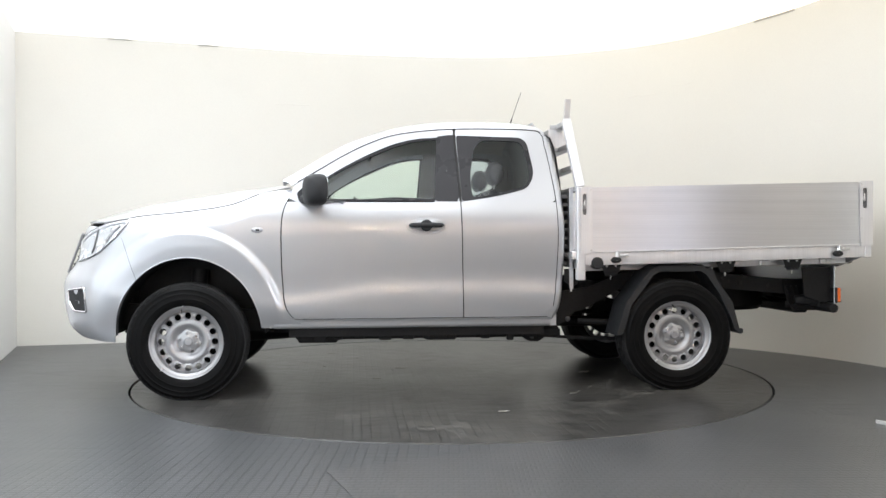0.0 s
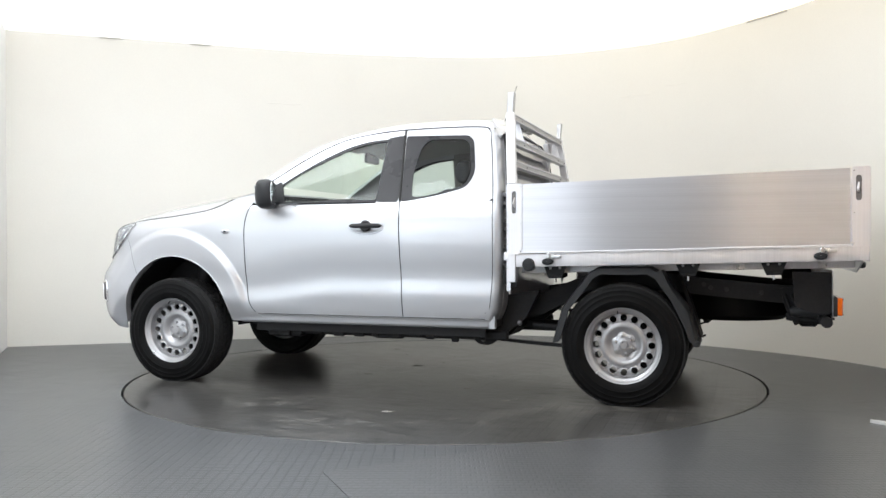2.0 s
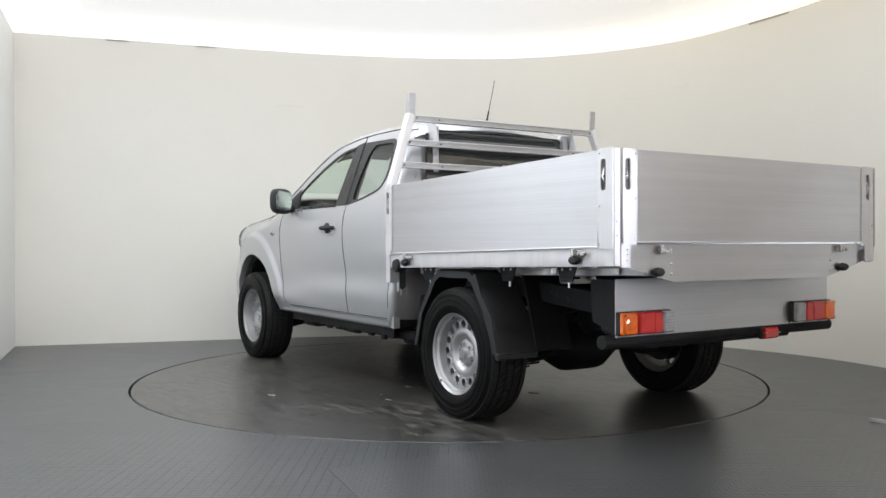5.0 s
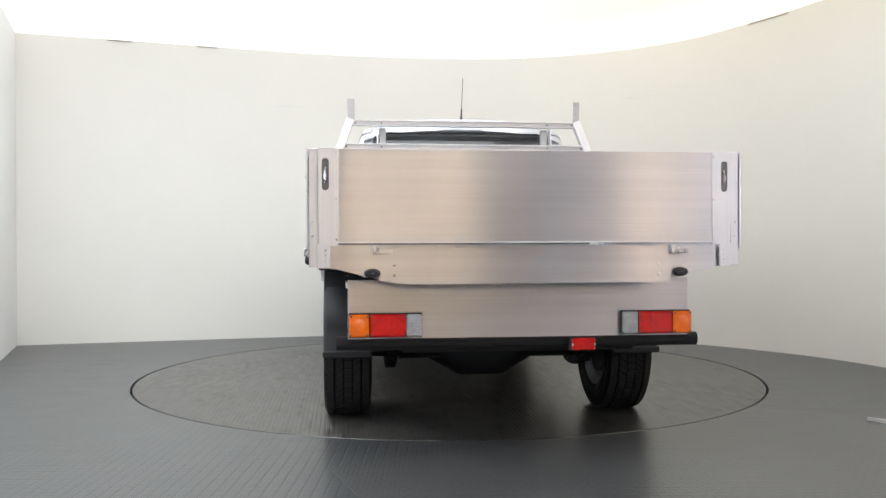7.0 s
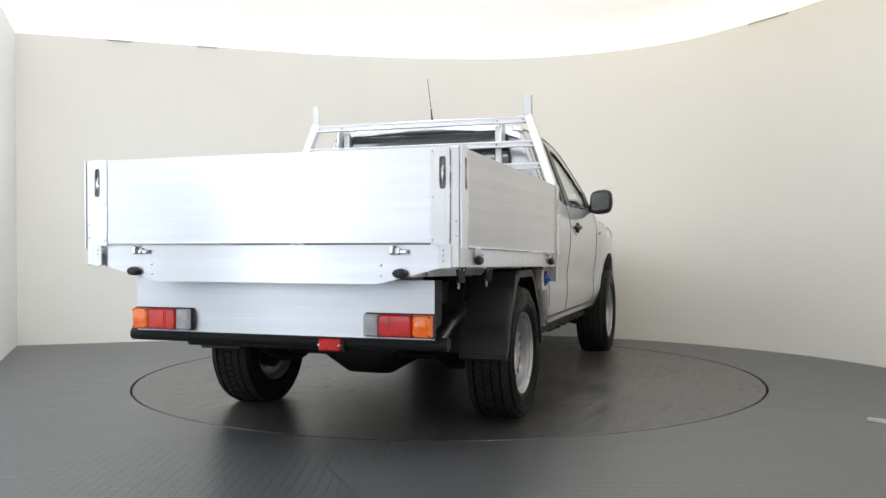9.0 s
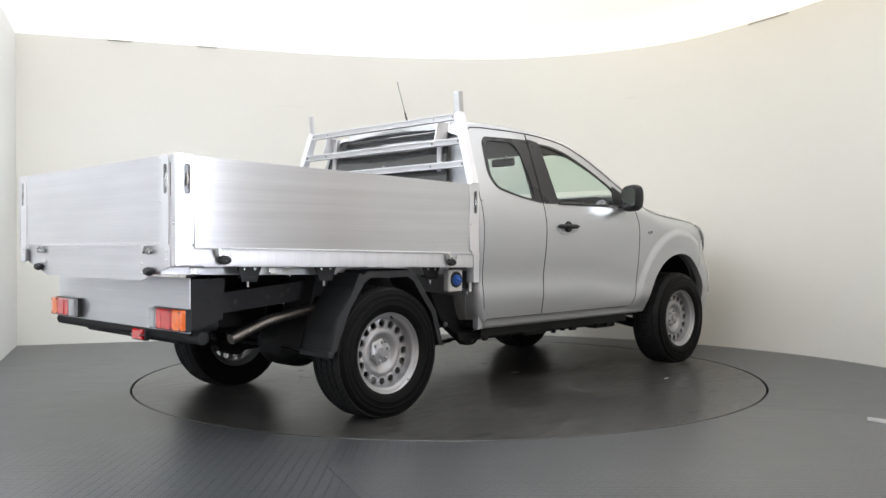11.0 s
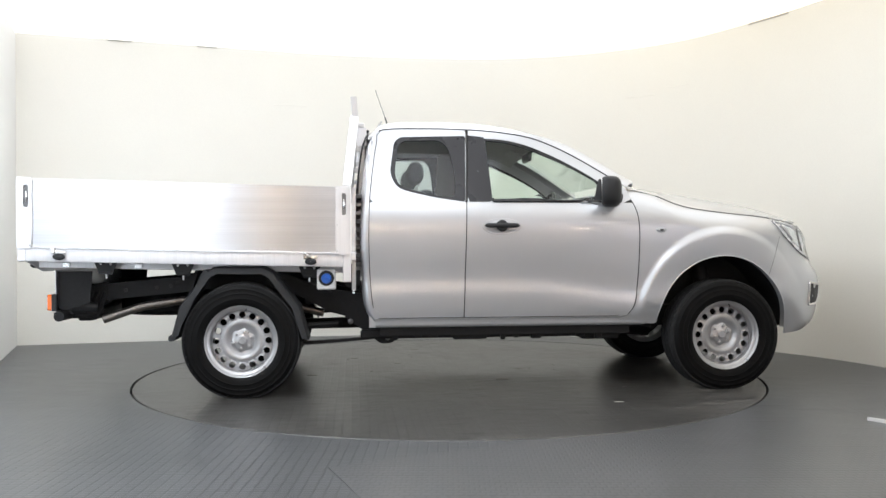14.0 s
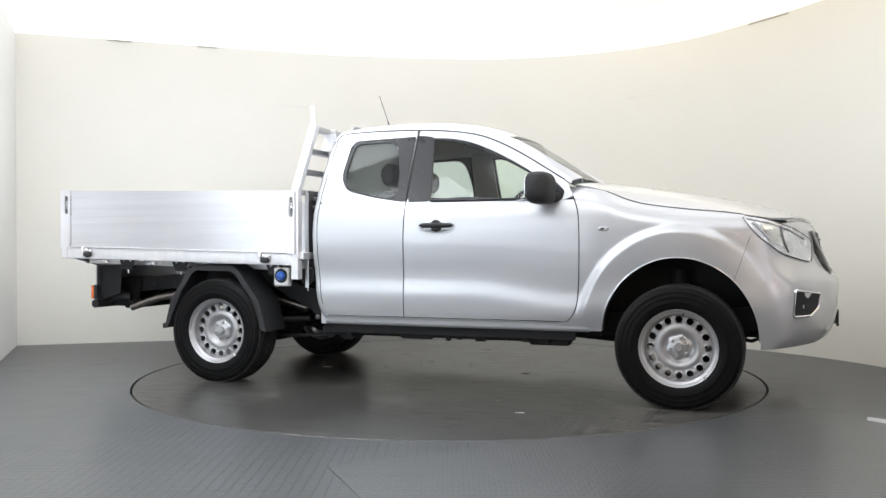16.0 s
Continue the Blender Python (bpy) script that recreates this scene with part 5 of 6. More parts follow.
def build_tray(root):
    """Aluminium tray: deck, rails, boards, tailgate, apron, light board."""
    deck = part("deck", rake(Shape().box((-0.32, 0, 0.898), (1.93, 1.80, 0.012), 0.002)), ALU_DULL, root, "aluminium plank deck")
    for k in range(9):
        part("deck_plank", rake(Shape().box((-0.32, -0.82 + 0.205 * k, 0.912), (1.94, 0.203, 0.016), 0.002)), ALU_DULL, deck)
    for sg in (-1, 1):
        part("side_rail", rake(Shape().prism(rounded([(sg * 0.90, 0.838), (sg * 0.946, 0.838), (sg * 0.946, 0.918), (sg * 0.90, 0.918)], 0.003, 2), "x", -1.285, 0.668)), ALU_POST, deck, "extruded aluminium edge rail")
        part("inner_rail", rake(Shape().box((-0.31, sg * 0.70, 0.828), (1.92, 0.05, 0.07), 0.004)), ALU_POST, deck)
        build_side_board(root, sg)
        # front corner post and rear corner post
        s = Shape().box((0.660, sg * 0.922, 1.045), (0.052, 0.060, 0.60), 0.004)
        part("front_post", rake(s), ALU_POST, root, "square aluminium corner post")
        s = Shape().box((-1.293, sg * 0.933, 1.090), (0.046, 0.038, 0.505), 0.003)
        s.box((-1.318, sg * 0.890, 0.885), (0.008, 0.055, 0.105), 0.002)
        post = part("rear_post", rake(s), ALU_POST, root, "aluminium rear corner post")
        rivets(post, [(-1.316, sg * 0.937, z) for z in (0.97, 1.03)], "x", -1)
        rivets(post, [(-1.322, sg * 0.882, z) for z in (0.865, 0.89, 0.91)], "x", -1)
        # hanging brackets under the edge rail, with their bolts
        for x in (-0.84, -0.37, 0.42):
            s = Shape().prism([(x - 0.075, 0.850), (x + 0.075, 0.850), (x + 0.040, 0.762), (x - 0.040, 0.762)], "y", sg * 0.80, sg * 0.808)
            s.box((x, sg * 0.78, 0.782), (0.07, 0.06, 0.010), 0.002)
            br = part("hanger_bracket", rake(s), PLASTIC, deck, "dark folded steel hanger bracket")
            rivets(br, [(x - 0.03, sg * 0.808, 0.825), (x + 0.03, sg * 0.808, 0.825)], "y", sg, 0.008)
            part("bolt", rake(Shape().tube([(x, sg * 0.79, 0.79), (x, sg * 0.79, 0.735)], 0.006, 8)), ZINC, br)
        for x in (-0.66, -0.10, -1.10):
            part("cross_member", rake(Shape().box((x, sg * 0.44, 0.858), (0.05, 0.86, 0.06), 0.004)), ALU_POST, deck)
            part("cleat", rake(Shape().box((x, sg * 0.735, 0.828), (0.045, 0.006, 0.06), 0.002)), ZINC, deck)
        part("maker_plate", rake(Shape().box((-0.50 * 1.0, sg * 0.729, 0.828), (0.18, 0.004, 0.05), 0.001)), WHITEPL, deck, "small pale maker's plate") if sg < 0 else None
    # tailgate
    gate = part("tailgate", rake(Shape().box((-1.302, 0, 1.14), (0.010, 1.65, 0.39), 0.001)), ALU, root, "mill-finish aluminium tailgate")
    for z0, z1 in ((0.940, 1.045), (1.045, 1.150), (1.150, 1.250), (1.250, 1.340)):
        part("plank", rake(Shape().box((-1.308, 0, (z0 + z1) / 2), (0.026, 1.66, z1 - z0), 0.0003)), ALU, gate)
    part("bead", rake(Shape().tube([(-1.322, -0.83, 0.942), (-1.322, 0.83, 0.942)], 0.0032, 8)), ALU_POST, gate)
    for sg in (-1, 1):
        a, b = sorted((sg * 0.826, sg * 0.912))
        pl = part("latch_plate", rake(slot_plate_shape("x", a, b, 0.930, 1.342, sg * 0.882, 1.232, -1.326, -1.318)), ALU_POST, gate, "slotted aluminium end plate")
        part("slot_back", rake(Shape().box((-1.314, sg * 0.882, 1.232), (0.006, 0.05, 0.15), 0.001)), BRACKET, pl)
        part("slot_lever", rake(Shape().tube([(-1.318, sg * 0.882, 1.195), (-1.324, sg * 0.884, 1.225), (-1.318, sg * 0.882, 1.262)], [0.004, 0.008, 0.004], 8)), ZINC, pl)
        rivets(pl, [(-1.326, sg * 0.836, z) for z in (0.955, 1.13, 1.322)], "x", -1)
        latch(gate, -1.298, sg * 0.66, 0.905, -1, 0)
        knob(gate, -1.300, sg * 0.684, 0.810, -1, 0)
    # apron below the tailgate
    poly = [(-0.865, 0.932), (0.865, 0.932), (0.865, 0.835), (0.575, 0.763), (-0.575, 0.763), (-0.865, 0.835)]
    apron = part("rear_apron", rake(Shape().prism(poly, "x", -1.298, -1.290)), ALU, root, "plain aluminium rear apron")
    rivets(apron, [(-1.298, sg * 0.59, z) for sg in (-1, 1) for z in (0.800, 0.845)], "x", -1, 0.007)
    # light board, bumper tube and lamps
    board = part("light_board", Shape().box((-1.150, 0.003, 0.675), (0.006, 1.57, 0.265), 0.002), ALU_DULL, root, "flat aluminium light board")
    for sg in (-1, 1):
        part("board_cheek", Shape().prism([(-1.147, 0.57), (-1.10, 0.555), (-0.955, 0.60), (-0.94, 0.80), (-1.147, 0.80)], "y", sg * 0.736, sg * 0.745), CHASSIS, board, "black folded side cheek")
        lamp = part("tail_light", Shape().box((-1.160, sg * 0.622, 0.606), (0.030, 0.330, 0.108), 0.004), PLASTIC, root, "rectangular tail light in three colours")
        for name, mat, y0, y1 in (("amber_lens", AMBER, 0.695, 0.783), ("red_lens", RED, 0.533, 0.691), ("clear_lens", WHITELENS, 0.461, 0.530)):
            s = Shape().box((-1.185, sg * (y0 + y1) / 2, 0.606), (0.034, y1 - y0, 0.100), 0.006)
            lens = part(name, s, mat, lamp)
            for yy in (y0 + 0.008, y1 - 0.008):
                for zz in (0.565, 0.647):
                    if name != "clear_lens":
                        part("screw", Shape().tube([(-1.200, sg * yy, zz), (-1.2045, sg * yy, zz)], 0.0045, 8), PLASTIC, lens)
            if name == "red_lens":
                part("lens_ridge", Shape().box((-1.2025, sg * 0.588, 0.606), (0.003, 0.004, 0.086), 0.001), RED, lens)
                part("lens_boss", Shape().box((-1.2022, sg * 0.640, 0.606), (0.004, 0.086, 0.084), 0.0018), RED, lens)
            if name == "amber_lens":
                part("lens_boss", Shape().lathe([(0.001, 0.0035), (0.020, 0.003), (0.034, 0.0)], 20, "x", (-1.2015, sg * 0.739, 0.606), -1), AMBER, lens)
            if name == "clear_lens":
                for k in range(7):
                    part("rib", Shape().box((-1.203, sg * (y0 + y1) / 2, 0.566 + 0.0133 * k), (0.004, y1 - y0 - 0.012, 0.007), 0.002), WHITELENS, lens)
    part("bumper_bar", Shape().tube([(-1.115, -0.835, 0.522), (-1.115, 0.84, 0.522)], 0.031, 20), CHASSIS, root, "black round steel bumper bar")
    part("bumper_flange", Shape().box((-1.13, 0, 0.538), (0.06, 1.58, 0.012), 0.002), CHASSIS, root)
    lamp = part("fog_light", Shape().box((-1.148, -0.280, 0.508), (0.030, 0.125, 0.064), 0.006), PLASTIC, root, "small red rear fog lamp")
    part("red_lens", Shape().box((-1.168, -0.280, 0.508), (0.022, 0.110, 0.056), 0.012), RED, lamp)
    for y in (-0.331, -0.229):
        part("screw", Shape().tube([(-1.163, y, 0.508), (-1.182, y, 0.508)], 0.005, 8), ZINC, lamp)


def build_headboard(root):
    """Headboard rack behind the cab: leaning stiles, cross bars, uprights, ribbed lower panel."""
    base = part("headboard", rake(Shape().box((0.700, 0, 0.905), (0.030, 1.86, 0.05), 0.004)), ALU_POST, root, "aluminium ladder headboard behind the cab")
    def bar(a, b, w, d, mat=ALU_BAR, name="bar"):
        a, b = Vector(a), Vector(b)
        m = (b - a).to_track_quat("Z", "X").to_matrix().to_4x4()
        # keep the flat faces square to the truck
        zax = (b - a).normalized()
        xax = Vector((1, 0, 0)) - zax * zax.x
        xax.normalize()
        yax = zax.cross(xax)
        m = Matrix((xax, yax, zax)).transposed().to_4x4()
        s = Shape().box((0, 0, 0), (d, w, (b - a).length), 0.004, m)
        c = (a + b) / 2
        s.v = [(p[0] + c.x, p[1] + c.y, p[2] + c.z) for p in s.v]
        return part(name, s, mat, base)
    for sg in (-1, 1):
        bar((0.662, sg * 0.925, 1.325), (0.712, sg * 0.758, 1.785), 0.050, 0.055, ALU_POST, name="stile")
        bar((0.700, sg * 0.755, 1.760), (0.688, sg * 0.755, 1.920), 0.046, 0.008, name="stub_post")
        bar((0.716, sg * 0.776, 1.760), (0.704, sg * 0.776, 1.920), 0.006, 0.040, name="stub_flange")
        bar((0.735, sg * 0.565, 0.75), (0.765, sg * 0.545, 1.735), 0.044, 0.040, name="upright")
    bar((0.712, -0.755, 1.762), (0.712, 0.755, 1.762), 0.034, 0.05, name="cross_bar")
    for z, y in ((1.605, 0.815), (1.460, 0.865)):
        x = 0.662 + 0.050 * (z - 1.325) / 0.46
        bar((x + 0.006, -y, z), (x + 0.006, y, z), 0.034, 0.05, name="cross_bar")
    bar((0.668, -0.91, 1.318), (0.668, 0.91, 1.318), 0.034, 0.045, name="cross_bar")
    # bars end in short flats that reach the uprights
    for z in (1.762, 1.605, 1.460):
        x = 0.662 + 0.050 * (z - 1.325) / 0.46
        for sg in (-1, 1):
            bar((x + 0.006, sg * 0.56, z), (0.775, sg * 0.55, z), 0.030, 0.035, name="bracket")
    # lips on the bars, gusset plates on the uprights and bolts at the joints
    for z, y in ((1.762, 0.755), (1.605, 0.815), (1.460, 0.865)):
        x = 0.662 + 0.050 * (z - 1.325) / 0.46
        part("bar_lip", Shape().box((x - 0.026, 0, z + 0.017), (0.012, 2 * y - 0.03, 0.006), 0.001), ALU_POST, base)
        part("bar_lip", Shape().box((x - 0.024, 0, z - 0.016), (0.008, 2 * y - 0.03, 0.004), 0.001), ALU_POST, base)
        for yy in (-y + 0.03, -0.555, 0.555, y - 0.03):
            part("bolt", Shape().lathe([(0.001, 0.005), (0.006, 0.004), (0.007, 0.0)], 8, "x", (x - 0.020, yy, z), -1), BRACKET, base)
    for sg in (-1, 1):
        part("gusset", Shape().prism([(0.665, 1.625), (0.79, 1.625), (0.79, 1.745), (0.700, 1.745)], "y", sg * 0.578, sg * 0.584), ALU_POST, base)
    # ribbed infill below the board tops
    part("infill", Shape().box((0.712, 0, 1.06), (0.004, 1.70, 0.50), 0.001), BRACKET, base)
    for k in range(9):
        z = 0.835 + 0.055 * k
        part("rib", Shape().box((0.738, 0, z), (0.050, 1.60, 0.026), 0.004), BRACKET, base)
    for sg in (-1, 1):
        part("side_flange", Shape().box((0.703, sg * 0.856, 1.00), (0.026, 0.008, 0.66), 0.002), ALU_DULL, base)
        part("corner_bracket", Shape().prism([(0.655, 0.80), (0.745, 0.80), (0.745, 0.72), (0.70, 0.68), (0.655, 0.70)], "y", sg * 0.83, sg * 0.838), CHASSIS, base)
        part("bolt", Shape().tube([(0.70, sg * 0.834, 0.69), (0.70, sg * 0.834, 0.65)], 0.006, 8), ZINC, base)


# ---------------------------------------------------------------- chassis
def build_chassis(root):
    for sg in (-1, 1):
        # frame rail kicked up over the axle
        line = [(3.70, 0.52), (2.40, 0.44), (1.00, 0.46), (0.55, 0.58), (0.25, 0.72), (-0.25, 0.725), (-0.45, 0.70), (-0.90, 0.66), (-1.10, 0.655)]
        s, rows = Shape(), []
        for x, z in line:
            h = 0.07 if x > 0.5 else 0.052
            rows.append([(x, sg * 0.50, z - h), (x, sg * 0.57, z - h), (x, sg * 0.57, z + h), (x, sg * 0.50, z + h)])
        rail = part("frame_rail", s.grid(rows, closed=True), CHASSIS, root, "black steel frame rail")
        # flat dark discs stand in for open holes in the rail
        for x, z in ((-0.78, 0.668), (-0.58, 0.685), (-0.49, 0.695), (-0.45, 0.715)):
            part("hole_disc", Shape().lathe([(0.001, 0.003), (0.013, 0.003), (0.014, 0.0)], 12, "y", (x, sg * 0.57, z), sg), SEAM, rail)
        gusset = part("rear_gusset", Shape().prism(rounded([(-1.03, 0.715), (-0.885, 0.700), (-0.91, 0.58), (-0.965, 0.475), (-1.035, 0.53)], 0.012, 3), "y", sg * 0.575, sg * 0.587), CHASSIS, rail, "black pressed steel bracket")
        for k in range(3):
            x = -1.005 + 0.036 * k
            part("pressed_rib", Shape().tube([(x + 0.025, sg * 0.588, 0.665), (x - 0.008, sg * 0.588, 0.575)], 0.009, 8), CHASSIS, gusset)
        for x, z in ((-0.985, 0.545), (-0.988, 0.510)):
            part("bolt", Shape().lathe([(0.001, 0.010), (0.010, 0.009), (0.012, 0.0)], 6, "y", (x, sg * 0.587, z), sg), ZINC, gusset)
        housing = part("lamp_housing", Shape().tube([(-1.145, sg * 0.66, 0.575), (-1.02, sg * 0.66, 0.575), (-1.00, sg * 0.655, 0.572), (-0.94, sg * 0.64, 0.565)], [0.050, 0.046, 0.036, 0.030], 16), PLASTIC, root, "black lamp plug housing")
        part("rib", Shape().box((-1.085, sg * 0.66, 0.575), (0.012, 0.102, 0.102), 0.02), PLASTIC, housing)
        part("bar_mount", Shape().tube([(-0.93, sg * 0.54, 0.535), (-1.02, sg * 0.60, 0.52), (-1.10, sg * 0.62, 0.522)], 0.030, 12), CHASSIS, rail)
        # leaf spring, shackles, damper
        s = Shape()
        for k in range(4):
            ln = 0.46 - 0.09 * k
            s.grid([[((ln + 0.46 * (t > 0) * (k < 2)) * t, sg * y, 0.300 - 0.013 * k + (0.46 * (ln * t) ** 2 if t < 0 else 0.040 * t * t) + dz) for y, dz in ((0.52, 0), (0.57, 0), (0.57, 0.010), (0.52, 0.010))] for t in steps(-1, 1, 16)], closed=True)
        part("leaf_spring", s, CHASSIS, root, "black leaf spring pack")
        hanger = part("spring_hanger", Shape().prism(rounded([(0.55, 0.67), (0.64, 0.49), (0.88, 0.305), (0.955, 0.31), (1.0, 0.35), (0.85, 0.50), (0.80, 0.63)], 0.02, 3), "y", sg * 0.60, sg * 0.66), CHASSIS, root, "black spring hanger")
        for x, z in ((0.925, 0.345), (0.68, 0.456)):
            part("bolt", Shape().lathe([(0.001, 0.014), (0.010, 0.013), (0.016, 0.010), (0.019, 0.0)], 8, "y", (x, sg * 0.66, z), sg), BRACKET, hanger)
        part("brake_pipe", Shape().tube([(0.60, sg * 0.62, 0.44), (0.35, sg * 0.63, 0.425), (0.15, sg * 0.62, 0.40)], 0.020, 8), CHASSIS, root)
        part("under_sill_bar", Shape().box((1.62, sg * 0.70, 0.375), (1.75, 0.05, 0.06), 0.012), CHASSIS, root)
        clutter = random.Random(7 if sg < 0 else 8)
        for k in range(11):
            x = 0.98 + 0.135 * k + clutter.uniform(-0.03, 0.03)
            w, h = clutter.uniform(0.03, 0.10), clutter.uniform(0.015, 0.045)
            part("floor_clip", Shape().box((x, sg * clutter.uniform(0.735, 0.765), 0.365 - h * 0.3), (w, 0.03, h), 0.006), CHASSIS, root)
        part("brake_line", Shape().tube([(x, sg * (0.735 + 0.006 * math.sin(9 * x)), 0.398 + 0.008 * math.sin(7 * x)) for x in steps(0.95, 2.45, 24)], 0.008, 6), CHASSIS, root)
        part("step_bracket", Shape().box((1.45 if sg < 0 else 1.55, sg * 0.74, 0.355), (0.20, 0.04, 0.035), 0.008), CHASSIS, root)
        part("body_mount", Shape().box((2.35, sg * 0.68, 0.355), (0.26, 0.10, 0.06), 0.012), CHASSIS, root)
        part("damper", Shape().tube([(-0.12, sg * 0.55, 0.32), (-0.26, sg * 0.42, 0.66)], 0.026, 10), CHASSIS, root)
        # front suspension
        part("lower_arm", Shape().tube([(3.05, sg * 0.36, 0.33), (3.15, sg * 0.66, 0.26)], 0.04, 8), CHASSIS, root)
        part("front_strut", Shape().tube([(3.15, sg * 0.58, 0.30), (3.13, sg * 0.52, 0.80)], [0.045, 0.055], 12), CHASSIS, root)
        part("inner_wing", Shape().box((3.14, sg * 0.44, 0.70), (1.00, 0.03, 0.62), 0.02), CHASSIS, root)
        part("tow_eye", Shape().tube([(3.60, sg * 0.55, 0.40), (3.55, sg * 0.58, 0.38), (3.50, sg * 0.58, 0.39)], 0.012, 6), CHASSIS, root)
    # rear mudguards with flaps
    for sg in (-1, 1):
        line = [(-0.425, 0.395), (-0.375, 0.580), (-0.215, 0.795), (-0.165, 0.825), (0.140, 0.825), (0.195, 0.795), (0.360, 0.580), (0.420, 0.365)]
        pts = []
        for i in range(len(line) - 1):
            a, b = Vector(line[i]), Vector(line[i + 1])
            pts += [a.lerp(b, t) for t in steps(0, 1, 4)[:-1]]
        pts.append(Vector(line[-1]))
        rows = []
        for p in pts:
            c = Vector((0.0, 0.45))
            d = (c - p).normalized()
            q = p + d * 0.045
            rows.append([(p.x, sg * 0.66, p.y), (p.x, sg * 0.895, p.y), (p.x + d.x * 0.008, sg * 0.912, p.y + d.y * 0.008), (q.x, sg * 0.915, q.y),
                         (q.x, sg * 0.908, q.y), (p.x + d.x * 0.012, sg * 0.90, p.y + d.y * 0.012), (p.x + d.x * 0.008, sg * 0.66, p.y + d.y * 0.008)])
        guard = part("rear_mudguard", Shape().grid(rows), PLASTIC, root, "black plastic rear mudguard", sharp=25)
        s = Shape().prism([(-0.43, 0.37), (-0.405, 0.37), (-0.20, 0.80), (-0.225, 0.81)], "y", sg * 0.665, sg * 0.912)
        part("mud_flap", s, PLASTIC, guard)
        # black plate added to fill the dark space inside the flap
        part("backing_plate", Shape().prism([(-0.44, 0.40), (-0.42, 0.40), (-0.30, 0.80), (-0.32, 0.80)], "y", sg * 0.42, sg * 0.662), CHASSIS, guard)
        part("flap_foot", Shape().box((-0.425, sg * 0.788, 0.385), (0.03, 0.26, 0.035), 0.006), PLASTIC, guard)
    # axle, differential, propeller shaft
    s = Shape().tube([(0, -0.68, 0.358), (0, 0.68, 0.358)], 0.042, 14)
    axle = part("rear_axle", s, CHASSIS, root, "black rear axle with differential")
    rows = []
    for t in steps(-1, 1, 14):
        k = min(1.0, (1 - abs(t)) / 0.6)
        rows.append([(-0.02 + (0.05 + 0.11 * k) * math.cos(a), 0.30 * t + 0.02, 0.350 + (0.045 + 0.10 * k) * math.sin(a)) for a in steps(0, 2 * math.pi * 19 / 20, 19)])
    part("differential", Shape().grid(rows, closed=True), CHASSIS, axle)
    part("sway_bar", Shape().tube([(-0.12, -0.50, 0.33), (-0.12, 0.50, 0.33)], 0.012, 8), CHASSIS, axle)
    part("propeller_shaft", Shape().tube([(0.1, 0.02, 0.38), (1.7, 0.05, 0.40)], 0.04, 12), CHASSIS, root)
    part("gearbox", Shape().tube([(1.7, 0.05, 0.42), (2.2, 0.03, 0.46), (2.9, 0.0, 0.50)], [0.09, 0.15, 0.24], 14), CHASSIS, root)
    part("fuel_tank", Shape().box((1.25, 0.22, 0.44), (0.95, 0.42, 0.20), 0.05), CHASSIS, root)
    part("transfer_plate", Shape().box((1.95, -0.15, 0.36), (0.55, 0.60, 0.05), 0.02), CHASSIS, root)
    part("rear_cross_beam", Shape().box((-1.08, 0, 0.62), (0.07, 1.00, 0.13), 0.01), CHASSIS, root)
    part("tow_frame", Shape().box((-1.04, 0, 0.505), (0.10, 1.10, 0.07), 0.012), CHASSIS, root)
    part("mid_cross_beam", Shape().box((0.42, 0, 0.63), (0.09, 1.10, 0.13), 0.01), CHASSIS, root)
    part("radiator_pack", Shape().box((3.58, 0, 0.66), (0.10, 1.05, 0.50), 0.03), CHASSIS, root)
    part("engine_tray", Shape().box((3.15, 0, 0.42), (0.90, 0.62, 0.06), 0.03), CHASSIS, root)
    s = Shape().lathe([(0.20, -0.09), (0.26, -0.105), (0.33, -0.10), (0.355, -0.07), (0.355, 0.07), (0.33, 0.10), (0.26, 0.105), (0.20, 0.09)], 48, "z", (-0.60, 0.05, 0.580))
    part("spare_tyre", s, RUBBER, root, "spare tyre slung under the tray")
    part("spare_rim", Shape().lathe([(0.001, -0.03), (0.12, -0.03), (0.16, -0.05), (0.21, -0.08)], 36, "z", (-0.60, 0.05, 0.580)), CHASSIS, root)
    # exhaust on the driver's side
    path = [(0.50, -0.48, 0.50), (0.20, -0.50, 0.58), (-0.20, -0.62, 0.622), (-0.41, -0.66, 0.604), (-0.62, -0.68, 0.574), (-0.68, -0.685, 0.560), (-0.74, -0.69, 0.540), (-0.885, -0.70, 0.490)]
    part("exhaust_pipe", Shape().tube(path, 0.027, 16), EXHAUST, root, "bare steel exhaust tailpipe")
    part("exhaust_hanger", Shape().box((-0.38, -0.64, 0.585), (0.012, 0.08, 0.08), 0.004), CHASSIS, root)
    # filler box
    box = part("filler_box", Shape().box((0.530, -0.880, 0.745), (0.118, 0.05, 0.130), 0.008), WHITEPL, root, "pale box round a blue filler cap")
    part("filler_recess", Shape().lathe([(0.001, 0.002), (0.040, 0.002), (0.047, 0.004), (0.049, 0.0)], 28, "y", (0.530, -0.905, 0.752), -1), SEAM, box)
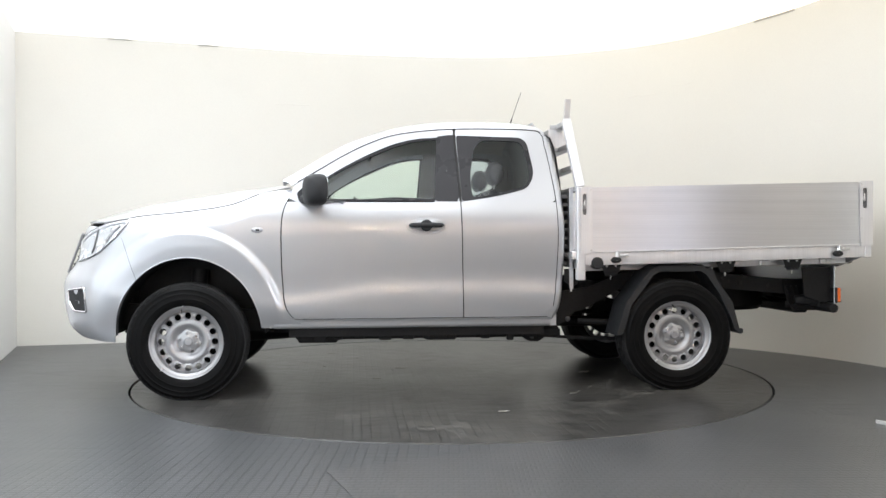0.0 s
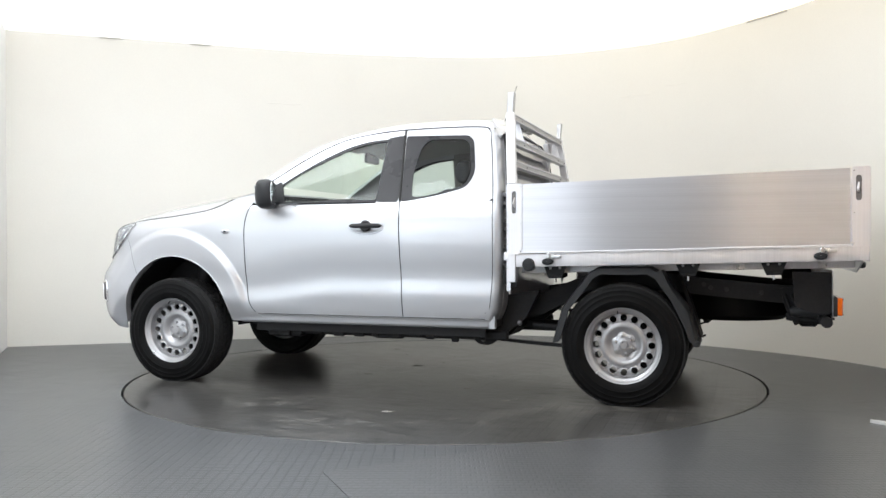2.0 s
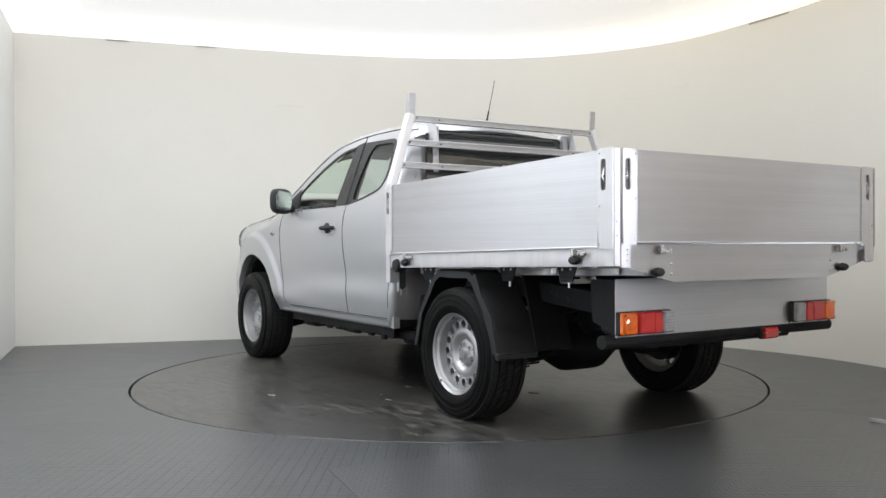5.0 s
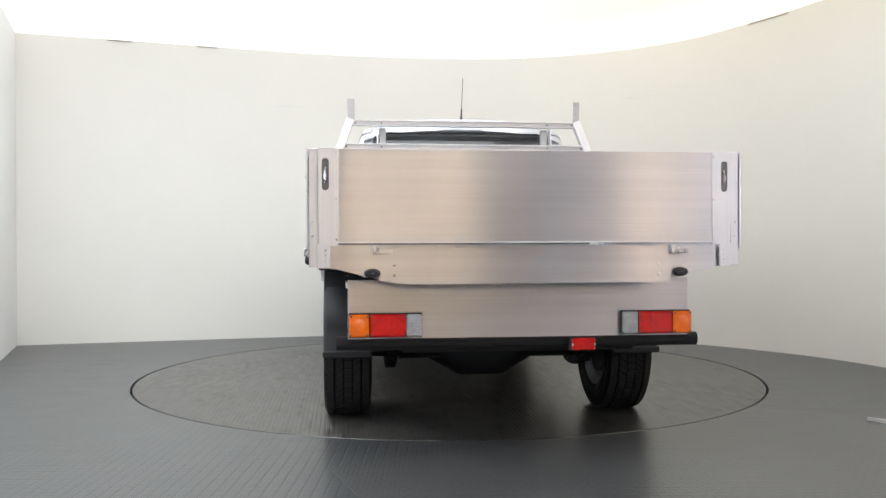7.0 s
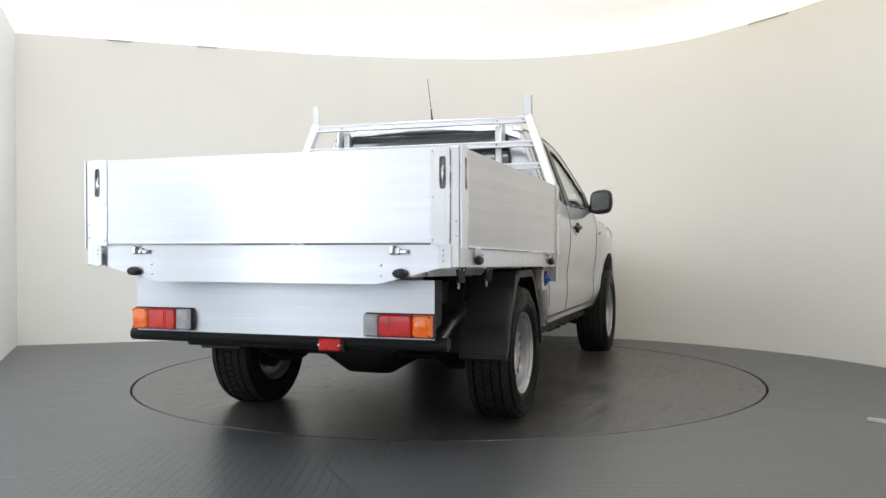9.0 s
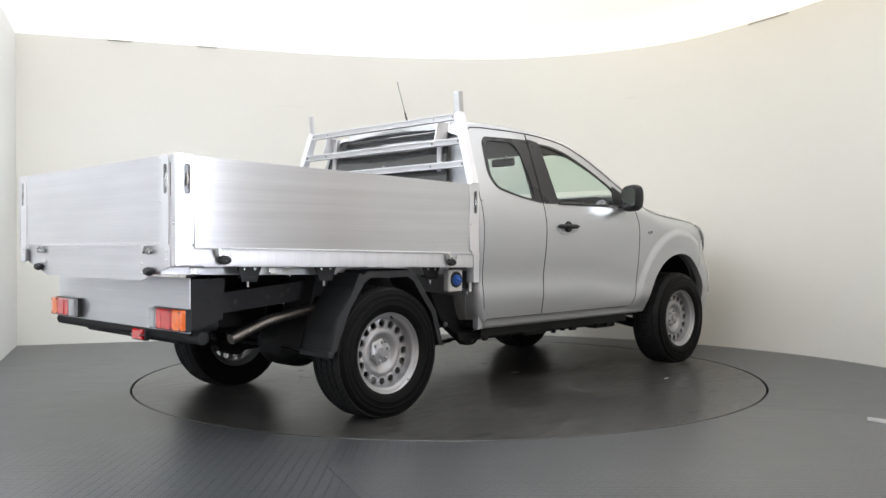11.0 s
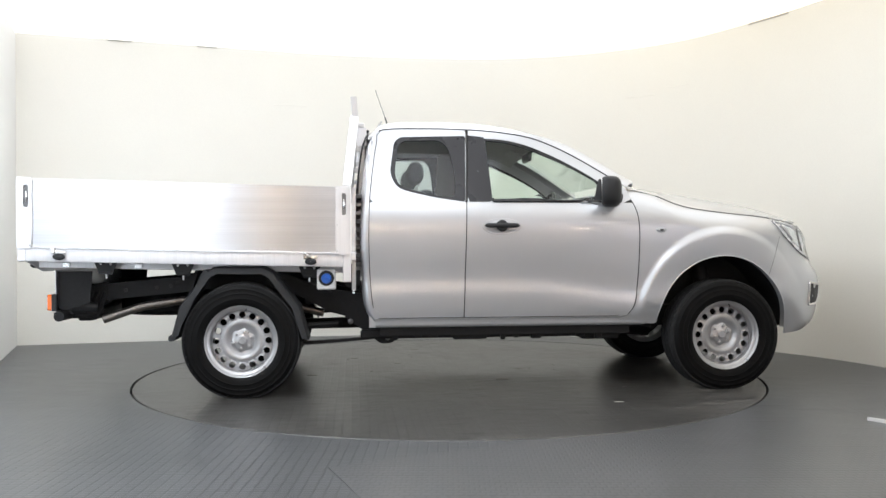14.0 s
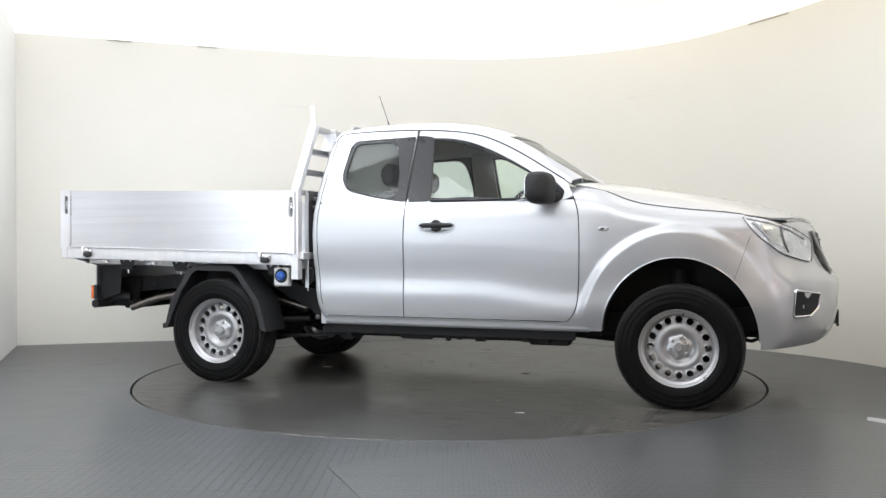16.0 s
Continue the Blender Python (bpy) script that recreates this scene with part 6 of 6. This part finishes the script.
    part("filler_cap", Shape().lathe([(0.001, 0.022), (0.026, 0.020), (0.032, 0.012), (0.033, 0.0)], 24, "y", (0.530, -0.905, 0.750), -1).box((0.530, -0.930, 0.750), (0.05, 0.012, 0.012), 0.004, pose(0, 0, 0, 0, 20, 0)), BLUE, box, "blue filler cap")
    part("filler_neck", Shape().lathe([(0.001, 0.030), (0.034, 0.028), (0.040, 0.015), (0.040, -0.03)], 22, "y", (0.555, 0.935, 0.838), 1), PLASTIC, root, "black round cap under the tray")
    # wiring loom and hoses below the tail
    for k, (y, z) in enumerate(((-0.30, 0.60), (0.18, 0.585))):
        part("cable", Shape().tube([(-1.10, y, z), (-1.03, y - 0.04, z - 0.06), (-0.95, y - 0.02, z - 0.02), (-0.85, y, z + 0.06)], 0.008, 6), PLASTIC, root)


def build_truck():
    root = tagged(new("pickup_truck"), label="silver extended-cab pickup truck with an aluminium drop-side tray", category="pickup truck")
    build_cab(root)
    build_hood(root)
    build_nose(root)
    for sg in (-1, 1):
        build_fender(root, sg)
        build_door(root, sg, True)
        build_door(root, sg, False)
        build_mirror(root, sg)
        for x in (3.15, 0.0):
            build_wheel(root, x, sg)
    build_tray(root)
    build_headboard(root)
    build_chassis(root)
    return root


build_room()
build_floor_strip()
build_wall_lights()
turntable = build_turntable()
truck = build_truck()

# heading of the truck in degrees, time by time
TURN = [(0.0, 186.5), (0.5, 180.56), (1.0, 174.12), (1.5, 167.42), (2.0, 161.03), (2.5, 154.82), (3.0, 148.47), (3.2, 145.92), (4.25, 132.4),
        (5.3, 118.87), (5.5, 116.29), (6.0, 109.88), (6.5, 103.38), (7.0, 96.91), (7.5, 90.43), (8.0, 84.02), (8.5, 77.53), (9.0, 71.13),
        (9.5, 64.65), (10.0, 58.12), (10.2, 55.55), (11.25, 41.85), (12.3, 28.1), (12.5, 25.59), (13.0, 19.23), (13.5, 12.7), (14.0, 6.32),
        (14.5, -0.2), (15.0, -6.69), (15.5, -13.17), (16.0, -19.64)]


def motions():
    offset = Matrix.Translation((-1.4067, -0.0282, 0.0))
    walk(truck, [(t, pose(0, 0, 0, 0, 0, a) @ offset) for t, a in TURN])
    walk(turntable, [(t, pose(0, 0, 0, 0, 0, a)) for t, a in TURN])


motions()
